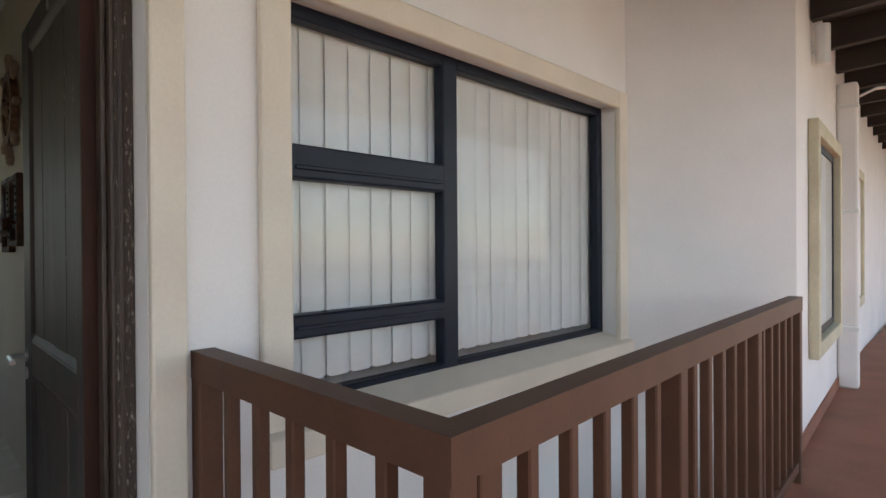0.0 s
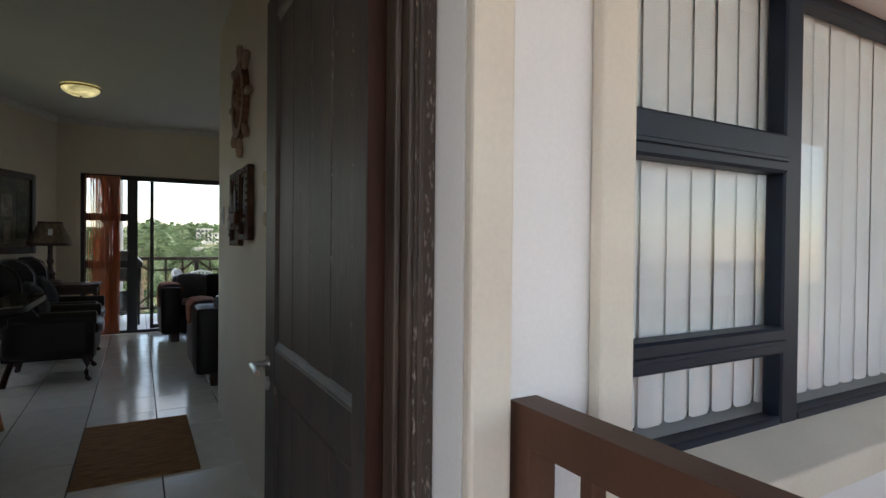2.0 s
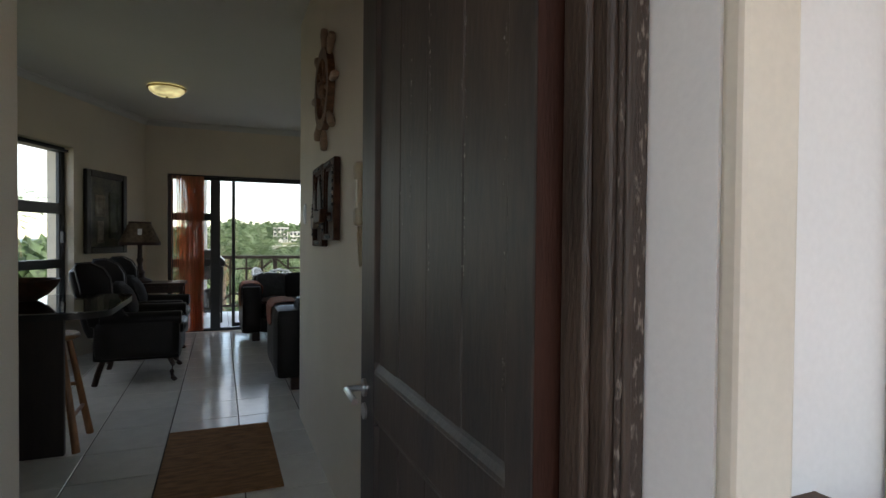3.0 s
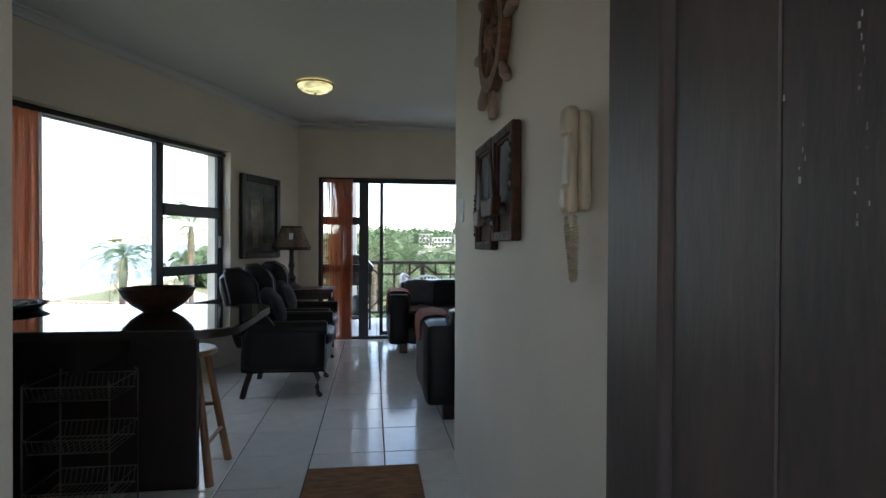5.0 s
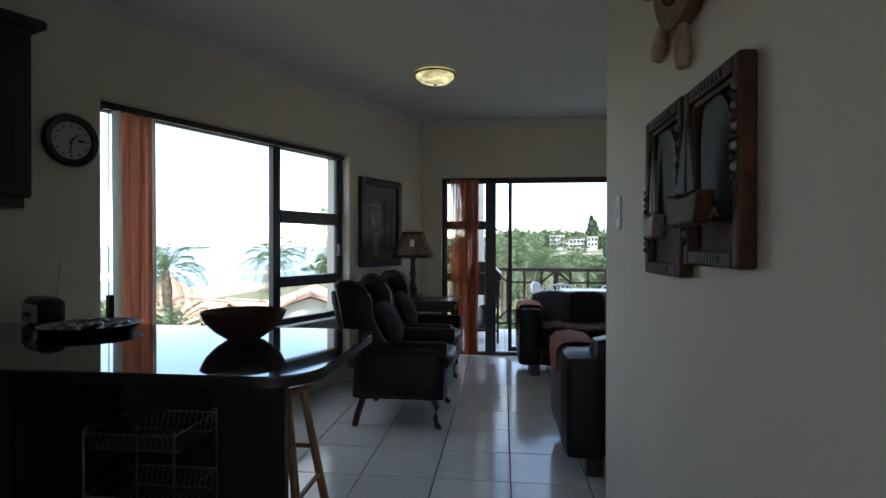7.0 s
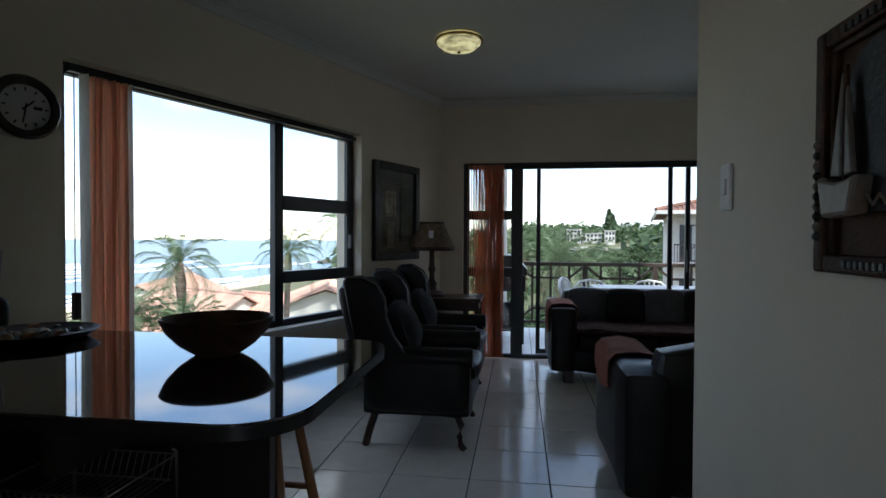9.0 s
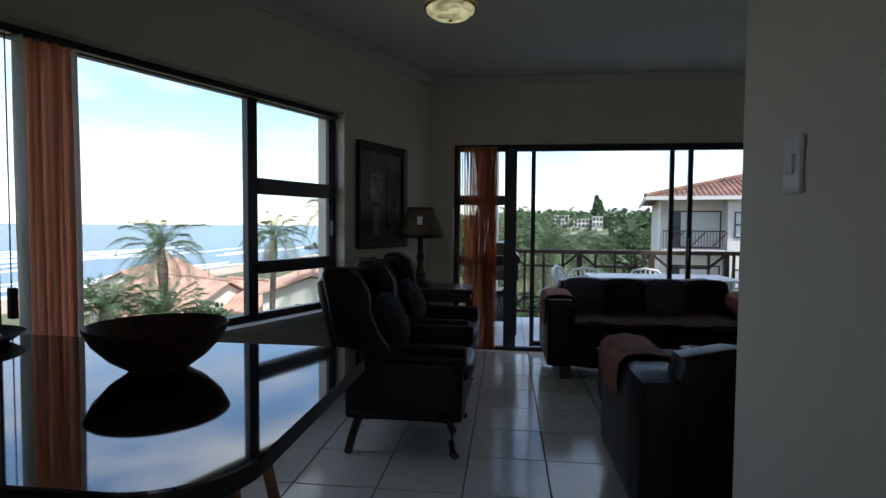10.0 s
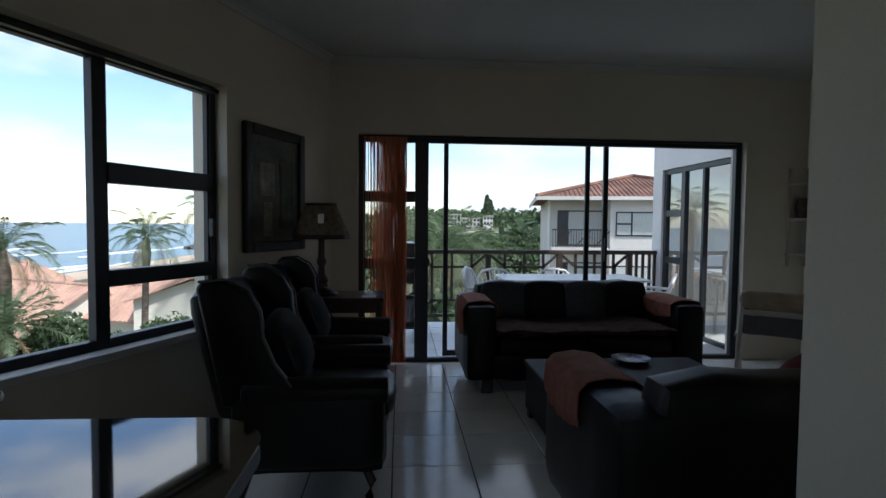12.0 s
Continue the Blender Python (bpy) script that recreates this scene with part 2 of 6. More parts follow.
PLAN = [(-8.1, 3.9), (-8.1, -0.86), (-1.33, -3.73), (-0.66, -3.73), (-0.66, 3.9)]
struct("ceiling", prism(PLAN, CEIL, CEIL + 0.12), M_ceiling, "white painted plaster ceiling", "ceiling")
cor = [(0, 0), (0.065, 0), (0.065, -0.012), (0.04, -0.022), (0.02, -0.042), (0.014, -0.065), (0, -0.065)]


def cornice(a, b, inward):
    a, b, n = Vector(a), Vector(b), Vector(inward)
    bm = bmesh.new()
    r0 = [bm.verts.new((a.x + n.x * (u - 0.002), a.y + n.y * (u - 0.002), CEIL + v)) for u, v in cor]
    r1 = [bm.verts.new((b.x + n.x * (u - 0.002), b.y + n.y * (u - 0.002), CEIL + v)) for u, v in cor]
    bm.faces.new(r0[::-1])
    bm.faces.new(r1)
    for i in range(len(cor)):
        j = (i + 1) % len(cor)
        bm.faces.new((r0[i], r0[j], r1[j], r1[i]))
    return struct("trim_cornice", bm, M_ceiling, "white plaster ceiling cornice", "cornice")


wd = WW.to_3x3() @ Vector((0, 1, 0))
cornice(WW @ Vector((0, 0, 0)), WW @ Vector((7.1, 0, 0)), wd)
cornice((SLX, -0.8, 0), (SLX, 3.75, 0), (1, 0, 0))
struct("floor", prism([(-8.15, 3.9), (-8.15, -0.86), (-1.33, -3.73), (-0.41, -3.73), (-0.41, 3.9)], -0.15, -0.006), M_grout, "dark-grouted sub-floor under pale ceramic tiles", "floor")

# entrance wall: local x = world y
FW = Matrix.Translation((FRX, 0, 0)) @ Matrix.Rotation(radians(90), 4, "Z")
EWIN = (1.00, 3.12, 0.70, 2.06)
struct("wall_entrance", hole_wall(-3.0, 3.3, -3.2, 5.6, 0, 0.26, [(-0.36, 0.60, -0.02, 2.18), EWIN], FW), M_wall_out, "white plastered outer wall with door and window", "wall")
# slanting return wall of the light well and the long walkway wall
struct("wall_return", prism([(FRX - 0.26, 3.302), (FRX, 3.24), (0.35, 3.85), (0.159, 6.86), (-0.1, 14.0), (-0.3, 14.0), (-0.05, 6.9), (0.13, 3.95)], -3.2, 5.6), M_wall_out, "white plastered walkway wall", "wall")
struct("floor_walkway", box(0.1, 3.0, 3.7, 14.0, -0.2, 0.0), M_walk, "red oxide painted walkway floor", "floor")
struct("floor_landing", box(-0.40, 3.0, -3.0, 0.78, -0.2, -0.001), M_walk, "red oxide painted landing floor", "floor")
struct("floor_walkway_side", box(0.36, 3.0, 0.781, 3.699, -0.2, 0.0), M_walk, "red oxide painted walkway floor", "floor")
struct("ground_well", box(-0.6, 0.6, 0.6, 3.9, -3.3, -3.2), M_trim_out, "paved floor of the light well below", "ground")


#=WINDOWS
def bar_frame(bars, t0, t1, m, material, parent, name="frame_bar", bevel=0.004):
    """Window members, each a bar of its own: (u0, u1, z0, z1) in the wall's local plane."""
    for u0, u1, z0, z1 in bars:
        part(name, box(u0, u1, t0, t1, z0, z1, None, m), material, parent, bevel=bevel, seg=1)


def pane(u0, u1, z0, z1, t, m, parent, material=None):
    bm = bmesh.new()
    bm.faces.new([bm.verts.new(m @ Vector((u, t, z))) for u, z in ((u0, z0), (u1, z0), (u1, z1), (u0, z1))])
    p = part("pane", bm, material or M_glass, parent)
    p.visible_shadow = False
    return p


win = empty("window_1", None, "wide dark aluminium sea-view window with an opening side light", "window", kind="structure")
u0, u1, z0, z1 = WIN
T0, T1 = -0.15, -0.09
ML, MR = 2.165, 2.245
bar_frame([(u0, u0 + 0.055, z0, z1), (u1 - 0.05, u1, z0, z1), (ML, MR, z0, z1), (u0 + 0.055, ML, z0, z0 + 0.06), (MR, u1 - 0.05, z0, z0 + 0.06), (u0 + 0.055, ML, z1 - 0.06, z1), (MR, u1 - 0.05, z1 - 0.06, z1)], T0, T1, WW, M_alu, win)
bar_frame([(u0 + 0.055, ML, 1.50, 1.61), (u0 + 0.055, ML, 0.945, 1.035)], T0 - 0.01, T1 + 0.012, WW, M_alu, win, "transom")
for a, b in ((z0 + 0.06, 0.945), (1.035, 1.50), (1.61, z1 - 0.06)):
    pane(u0 + 0.055, ML, a, b, -0.12, WW, win)
    bar_frame([(u0 + 0.055, u0 + 0.068, a, b), (ML - 0.013, ML, a, b)], T0 + 0.012, T1 - 0.012, WW, M_alu, win, "glazing_bead", 0.002)
pane(MR, u1 - 0.05, z0 + 0.06, z1 - 0.06, -0.12, WW, win)
part("handle", box(u0 + 0.06, u0 + 0.09, T1 + 0.012, T1 + 0.05, 1.20, 1.32, None, WW), M_alu, win, bevel=0.006)
struct("sill_1", box(u0 - 0.03, u1 + 0.03, -0.088, 0.025, z0 - 0.03, z0 + 0.012, None, WW), M_sill, "white painted inner window sill", "sill", bevel=0.006)

# sliding door to the balcony; local x = world y
SD = Matrix.Translation((SLX, 0, 0)) @ Matrix.Rotation(radians(90), 4, "Z")
sl = empty("door_2", None, "dark aluminium sliding balcony door standing open", "sliding door", kind="structure")
D0, D1 = 0.07, 0.13
bar_frame([(-0.56, -0.50, 0, 2.11), (3.07, 3.13, 0, 2.11), (-0.04, 0.085, 0.035, 2.05), (-0.5, 3.07, 2.05, 2.11), (-0.5, 3.07, 0.0, 0.035)], D0, D1, SD, M_alu, sl)
bar_frame([(-0.50, -0.04, 1.50, 1.60), (-0.50, -0.04, 0.88, 0.98)], D0, D1, SD, M_alu, sl, "transom")
for a, b in ((0.035, 0.88), (0.98, 1.50), (1.60, 2.05)):
    pane(-0.50, -0.04, a, b, 0.10, SD, sl)
leaf = part("sliding_leaf", box(0.232, 0.276, 0.135, 0.165, 0.037, 2.106, None, SD), M_alu, sl, "sliding glazed leaf of dark aluminium")
bar_frame([(1.60, 1.645, 0.037, 2.106), (0.276, 1.60, 0.037, 0.09), (0.276, 1.60, 2.092, 2.106)], 0.135, 0.165, SD, M_alu, leaf)
bar_frame([(1.765, 1.812, 0.037, 2.048)], 0.095, 0.13, SD, M_alu, sl)
pane(0.276, 1.60, 0.09, 2.092, 0.15, SD, leaf)
part("door_handle", box(1.775, 1.80, 0.06, 0.093, 0.95, 1.18, None, SD), M_alu, sl, bevel=0.005)

# entrance-side window: local x = world y, local y = into the house
ew = empty("window_2", None, "navy aluminium window with white vertical blinds behind", "window", kind="structure")
a0, a1, b0, b1 = EWIN
E0, E1 = 0.09, 0.15
FWx = Matrix.Translation((FRX, 0, 0)) @ Matrix(((0, -1, 0, 0), (1, 0, 0, 0), (0, 0, 1, 0), (0, 0, 0, 1)))
bar_frame([(a0, a0 + 0.055, b0, b1), (a1 - 0.05, a1, b0, b1), (1.775, 1.865, b0, b1), (a0 + 0.055, 1.775, b0, b0 + 0.05), (1.865, a1 - 0.05, b0, b0 + 0.05), (a0 + 0.055, 1.775, b1 - 0.05, b1), (1.865, a1 - 0.05, b1 - 0.05, b1)], E0, E1, FWx, M_alu_out, ew, bevel=0.006)
for zz0, zz1 in ((0.94, 1.02), (1.475, 1.59)):
    bar_frame([(a0 + 0.055, 1.775, zz0, zz1)], E0 - 0.012, E1, FWx, M_alu_out, ew, "transom", 0.008)
    bar_frame([(a0 + 0.07, 1.76, zz0 + 0.03, zz0 + 0.045)], E0 - 0.020, E0 - 0.0125, FWx, M_alu_out, ew, "drip_bead", 0.003)
for a, b in ((b0 + 0.05, 0.94), (1.02, 1.475), (1.59, b1 - 0.05)):
    pane(a0 + 0.055, 1.775, a, b, 0.12, FWx, ew)
pane(1.865, a1 - 0.05, b0 + 0.05, b1 - 0.05, 0.12, FWx, ew)


def surround(name, m, u0, u1, z0, z1, w, proud, sill=True):
    """Raised plaster band round an opening."""
    bm = bmesh.new()
    box(u0 - w, u0, -proud, -0.001, z0, z1 + w, bm)
    box(u1, u1 + w, -proud, -0.001, z0, z1 + w, bm)
    box(u0, u1, -proud, -0.001, z1, z1 + w, bm)
    bmesh.ops.transform(bm, matrix=m, verts=bm.verts[:])
    return struct(name, bm, M_trim_out, "beige raised plaster band round the opening", "trim", bevel=0.008)


surround("trim_window_band", FWx, a0, a1 - 0.02, b0 - 0.06, b1 - 0.02, 0.10, 0.035)
bm = bmesh.new()
prof = [(0.10, 0.70 - 0.02), (0.10, 0.70 + 0.03), (-0.075, 0.685), (-0.075, 0.60), (-0.002, 0.60)]
lo = [bm.verts.new((a0 - 0.1, y, z)) for y, z in prof]
hi = [bm.verts.new((a1 + 0.07, y, z)) for y, z in prof]
bm.faces.new(lo)
bm.faces.new(hi[::-1])
for i in range(len(prof)):
    j = (i + 1) % len(prof)
    bm.faces.new((lo[i], hi[i], hi[j], lo[j]))
bmesh.ops.transform(bm, matrix=FWx, verts=bm.verts[:])
struct("sill_2", bm, M_trim_out, "sloping beige plaster window sill", "sill", bevel=0.006)

# door opening: surround band, frame, leaf
struct("trim_door_band", box(FRX, FRX + 0.03, 0.60, 0.69, 0, 2.22), M_trim_out, "beige raised plaster band beside the entrance door", "trim", bevel=0.008)
jb = empty("door_frame", None, "worn dark timber entrance door frame", "door frame", kind="structure")
for name, y0, y1 in (("jamb", 0.545, 0.60), ("jamb", -0.36, -0.29)):
    part(name, box(FRX - 0.24, FRX - 0.112, y0, y1, 0, 2.115), M_jamb, jb, bevel=0.006)
M_chip = mat("flaked_jamb_edge", (0.26, 0.22, 0.18), 0.7, vary=0.3, scale=70, bump=0.5, fine=160, stretch=(2.0, 2.0, 0.55), color2=(0.06, 0.042, 0.032))
M_chip.node_tree.nodes["Color Ramp"].color_ramp.elements[0].position = 0.78
M_chip.node_tree.nodes["Color Ramp"].color_ramp.elements[1].position = 0.92
part("weathered_edge", box(FRX - 0.1115, FRX - 0.1025, 0.555, 0.599, 0, 2.114), M_chip, jb, "flaking weathered jamb edge", bevel=0.005)
part("jamb_bead", box(FRX - 0.1022, FRX - 0.096, 0.56, 0.573, 0, 2.114), M_jamb, jb, bevel=0.003)
part("head", box(FRX - 0.26, FRX - 0.085, -0.36, 0.60, 2.115, 2.18), M_jamb, jb, bevel=0.006)
part("stop_bead", box(FRX - 0.19, FRX - 0.14, 0.53, 0.544, 0, 2.113), M_jamb, jb, bevel=0.004)

# vertical blinds behind the entrance-side window
vb = empty("vertical_blind", None, "white vertical slat blind hanging behind the navy window", "blind")
part("headrail", box(FRX - 0.205, FRX - 0.155, a0 - 0.02, a1 + 0.02, 2.12, 2.16), M_white_pl, vb)
NSL = 21
for i in range(NSL):
    y = 1.035 + i * 0.103
    ang = radians((8 if y < 1.80 else 5.5) + 1.2 * math.sin(i * 2.1))
    bm = bmesh.new()
    w, segs = 0.066, 8
    cols = []
    for k in range(segs + 1):
        q = k / segs
        c = 0.018 * (1 - (2 * q - 1) ** 2)
        x = FRX - 0.162 - 2 * w * q * math.sin(ang) + c * 0.6
        yy = y + 2 * w * q * math.cos(ang)
        lift = 0.006 * max(0.0, 1 - q / 0.12) ** 2 + 0.024 * max(0.0, (q - 0.62) / 0.38) ** 2
        cols.append((bm.verts.new((x, yy, 0.775 + lift)), bm.verts.new((x, yy, 0.80 + lift)), bm.verts.new((x, yy, 2.12))))
    for a, b in zip(cols, cols[1:]):
        for k in range(2):
            bm.faces.new((a[k], b[k], b[k + 1], a[k + 1]))
    part("slat", bm, M_blind, vb, smooth=True)
    bm = prism([(y + 0.086, 0.775), (y + 0.104, 0.770), (y + 0.108, 0.792)], 0, 0.003)
    bmesh.ops.transform(bm, matrix=Matrix.Translation((FRX - 0.176, 0, 0)) @ Matrix(((0, 0, 1, 0), (1, 0, 0, 0), (0, 1, 0, 0), (0, 0, 0, 1))), verts=bm.verts[:])
    part("slat_weight", bm, M_alu, vb, "dark bottom weight")
struct("sill_3", box(FRX - 0.42, FRX - 0.151, a0, a1, 0.66, 0.745), M_sill, "white inner window sill behind the blinds", "sill")
struct("wall_bedroom", hole_wall(0.78, 3.3, 0.0, 2.6, 2.6, 2.7, [], FWx), M_wall_in, "plain wall of the room behind the blinds", "wall")
struct("wall_bedroom_side", box(-3.0, -0.66, 3.3, 3.4, 0, 2.6), M_wall_in, "plain wall of the room behind the blinds", "wall")
struct("ceiling_bedroom", box(-3.78, -0.662, 0.765, 3.3, 2.6, 2.7), M_ceiling, "plain ceiling of the room behind the blinds", "ceiling")

#=RAIL
rail = empty("railing", None, "brown painted steel walkway railing with flat balusters", "railing")
RZ = 0.968
RA, RC, RB = Vector((FRX, 0.737, 0)), Vector((0.545, 0.747, 0)), Vector((0.418, 3.50, 0))


def rail_run(a, b, parent, per=5, w=0.085, top=RZ, base=0.06, mids=()):
    d = (b - a)
    L = d.length
    m = Matrix.Translation(a) @ Matrix.Rotation(math.atan2(d.y, d.x), 4, "Z")
    part("bottom_rail", box(0, L, -0.025, 0.025, base, base + 0.05, None, m), M_rail, parent, bevel=0.005)
    us = [a_ + (b_ - a_) * k / (per + 1) for a_, b_ in zip(mids, mids[1:]) for k in range(1, per + 1)]
    for u in us:
        part("baluster", box(u - 0.016, u + 0.016, -0.016, 0.016, base + 0.05, top - 0.07, None, m), M_rail, parent, bevel=0.004, seg=1)
    for u in mids:
        part("post", box(u - 0.03, u + 0.03, -0.032, 0.032, -0.1, top - 0.07, None, m), M_rail, parent, bevel=0.006)


d1, d2 = (RC - RA).normalized(), (RB - RC).normalized()
n1, n2 = Vector((-d1.y, d1.x, 0)), Vector((-d2.y, d2.x, 0))
mit = (n1 + n2) / (1 + n1.dot(n2))
hw_ = 0.032
part("top_rail", prism([(p.x, p.y) for p in (RA - n1 * hw_, RC - mit * hw_, RB - n2 * hw_, RB + n2 * hw_, RC + mit * hw_, RA + n1 * hw_)], RZ - 0.075, RZ), M_rail, rail, bevel=0.013, seg=3, smooth=True)
rail_run(RA, RC + Vector((0.03, 0, 0)), rail, mids=(0.03, 0.945))
rail_run(RC + Vector((-0.002, 0.035, 0)), RB, rail, mids=(0.03, 0.92, 1.80, 2.68))

#=DOOR LEAF
dl = empty("door_1", Matrix.Translation((-0.605, 0.541, 0)) @ Matrix.Rotation(radians(180), 4, "Z"), "dark weathered panelled entrance door standing open", "door", kind="structure")
DW, DH, DT = 0.982, 2.105, 0.044
SH, SF, PB, RB0, RB1, PT = 0.078, 0.150, 0.20, 0.775, 0.895, DH - 0.085   # stiles, plinth, middle rail, top of the upper panel
# local x: hinge to free edge, local y: from the hall face (+) to the back (-)
for q in ((0.0, SH, 0.0, DH), (DW - SF, DW, 0.0, DH)):
    part("stile", box(q[0], q[1], 0, DT, q[2], q[3]), M_door, dl, bevel=0.003)
for q in ((SH, DW - SF, 0.0, PB), (SH, DW - SF, PT, DH), (SH, DW - SF, RB0, RB1)):
    part("rail", box(q[0] + 0.0005, q[1] - 0.0005, 0.0005, DT - 0.0005, q[2], q[3]), M_door, dl, bevel=0.002)
for q0, q1 in ((PB, RB0), (RB1, PT)):
    p = part("panel", box(SH, DW - SF, 0.015, DT - 0.015, q0, q1), M_door, dl)
    bw = (DW - SF - SH) / 4
    for k in range(4):
        part("board", box(SH + k * bw + 0.001, SH + (k + 1) * bw - 0.001, 0.013, DT - 0.013 + 0.0008 * (k % 2), q0 + 0.001, q1 - 0.001), M_door, p, bevel=0.002, seg=1)
    for i0, i1, j0, j1 in ((SH, DW - SF, q0, q0 + 0.030), (SH, DW - SF, q1 - 0.030, q1), (SH, SH + 0.016, q0 + 0.030, q1 - 0.030), (DW - SF - 0.016, DW - SF, q0 + 0.030, q1 - 0.030)):
        horiz = i1 - i0 > 0.1
        bm = bmesh.new()
        sec = [(0.0, DT - 0.0135), (0.0, DT - 0.001), (0.25, DT - 0.003), (0.7, DT - 0.010), (1.0, DT - 0.0135)]
        up = j0 == q0 if horiz else i0 == SH
        ends = []
        for e in (0, 1):
            ring = []
            for a_, d_ in sec:
                if horiz:
                    ring.append(bm.verts.new((i1 if e else i0, d_, j0 + a_ * (j1 - j0) if up else j1 - a_ * (j1 - j0))))
                else:
                    ring.append(bm.verts.new((i0 + a_ * (i1 - i0) if up else i1 - a_ * (i1 - i0), d_, j1 if e else j0)))
            ends.append(ring)
        bm.faces.new(ends[0])
        bm.faces.new(ends[1][::-1])
        for k in range(len(sec)):
            m_ = (k + 1) % len(sec)
            bm.faces.new((ends[0][k], ends[0][m_], ends[1][m_], ends[1][k]))
        part("panel_moulding", bm, M_door, p)
rc_ = random.Random(77)
bm = bmesh.new()
for gx, z0_, z1_, cnt in ((0.256, 1.2, 1.95, 60), (0.437, 1.2, 1.8, 40), (0.56, 1.25, 1.75, 26), (0.619, 1.3, 1.75, 18), (0.088, 1.0, 1.95, 44)):
    for k in range(cnt):
        z = rc_.uniform(z0_, z1_)
        x = gx + rc_.gauss(0, 0.002 if rc_.random() < 0.6 else 0.010)
        w, h_ = rc_.uniform(0.0003, 0.0010), rc_.uniform(0.0006, 0.0032) * (2.2 if rc_.random() < 0.12 else 1)
        f = DT - 0.0112 if gx > 0.1 else DT - 0.002
        box(x - w, x + w, f - 0.0006, f + 0.0003, z - h_, z + h_, bm)
M_scratch = mat("scraped_pale_paint", (0.30, 0.27, 0.24), 0.8, vary=0.4, scale=60, bump=0.1)
tagged(part("paint_chips", bm, M_scratch, dl, "pale scraped paint chips"), kind="stuff")
part("hinge_edge", box(-0.003, -0.0005, 0.001, DT - 0.001, 0.0, DH), M_redwood, dl, "red-brown bare door edge")
for hz in (0.25, 1.85):
    hb = part("hinge", box(-0.02, 0.0, 0.0, 0.006, hz, hz + 0.1), M_steel, dl, "steel butt hinge")
    part("hinge_pin", rod((-0.012, -0.006, hz), (-0.012, -0.006, hz + 0.1), 0.007), M_steel, hb)
bm = rod((DW - 0.055, DT, 0.83), (DW - 0.055, DT + 0.008, 0.83), 0.026, n=20)
h = part("handle_rose", bm, M_steel, dl, "brushed steel lever handle", smooth=True)
part("lever", tube([(DW - 0.055, DT + 0.008, 0.83), (DW - 0.055, DT + 0.05, 0.83), (DW - 0.06, DT + 0.058, 0.83), (DW - 0.17, DT + 0.058, 0.825)], 0.0095), M_steel, h, smooth=True)
part("key_rose", rod((DW - 0.055, DT, 0.76), (DW - 0.055, DT + 0.007, 0.76), 0.024, n=20), M_steel, dl, smooth=True)
part("lever", tube([(DW - 0.055, 0, 0.83), (DW - 0.055, -0.05, 0.83), (DW - 0.17, -0.055, 0.825)], 0.0095), M_steel, dl, smooth=True)
part("number_plate", box(0.42, 0.445, DT, DT + 0.002, 2.03, 2.07), M_steel, dl, "small steel number plate")


#=FURNITURE
M_throw = mat("orange_brown_throw", (0.34, 0.12, 0.07), 0.9, vary=0.2, scale=12, bump=0.3, fine=150)
M_fur = mat("brown_fur_throw", (0.075, 0.032, 0.020), 0.95, vary=0.4, scale=14, bump=0.6, fine=120)
M_grey_cush = mat("grey_cushion_cloth", (0.075, 0.075, 0.085), 0.9, vary=0.15, scale=20, bump=0.3, fine=200)
M_black_cush = mat("black_cushion_cloth", (0.012, 0.012, 0.014), 0.9, vary=0.2, scale=20, bump=0.3, fine=200)
M_red_cush = mat("dark_red_cushion", (0.16, 0.02, 0.015), 0.85, vary=0.2, scale=15, bump=0.2)
M_piping = mat("worn_pale_piping", (0.07, 0.065, 0.065), 0.4, vary=0.2)


def soft(x0, x1, y0, y1, z0, z1, r=0.05, puff=0.0, seg=3, m=None):
    """Upholstery block with rounded edges and a slight crown."""
    bm = bmesh.new()
    box(x0, x1, y0, y1, z0, z1, bm)
    bmesh.ops.subdivide_edges(bm, edges=bm.edges[:], cuts=3, use_grid_fill=True)
    c = Vector(((x0 + x1) / 2, (y0 + y1) / 2, (z0 + z1) / 2))
    h = Vector((abs(x1 - x0) / 2, abs(y1 - y0) / 2, abs(z1 - z0) / 2))
    r = min(r, *[k * 0.98 for k in h])
    big = max(h)
    for v in bm.verts:
        d = v.co - c
        q = Vector([max(-h[i] + r, min(h[i] - r, d[i])) for i in range(3)])
        e = d - q
        if e.length > 1e-6:
            e = e.normalized() * r
        u = [d[i] / h[i] for i in range(3)]
        k = (1 - u[0] ** 2) * (1 - u[1] ** 2) + (1 - u[1] ** 2) * (1 - u[2] ** 2) + (1 - u[0] ** 2) * (1 - u[2] ** 2)
        v.co = c + q + e + (e.normalized() * puff * k if e.length > 1e-6 else Vector())
    bmesh.ops.subdivide_edges(bm, edges=bm.edges[:], cuts=1, use_grid_fill=True, smooth=0.35)
    if m is not None:
        bmesh.ops.transform(bm, matrix=m, verts=bm.verts[:])
    return bm


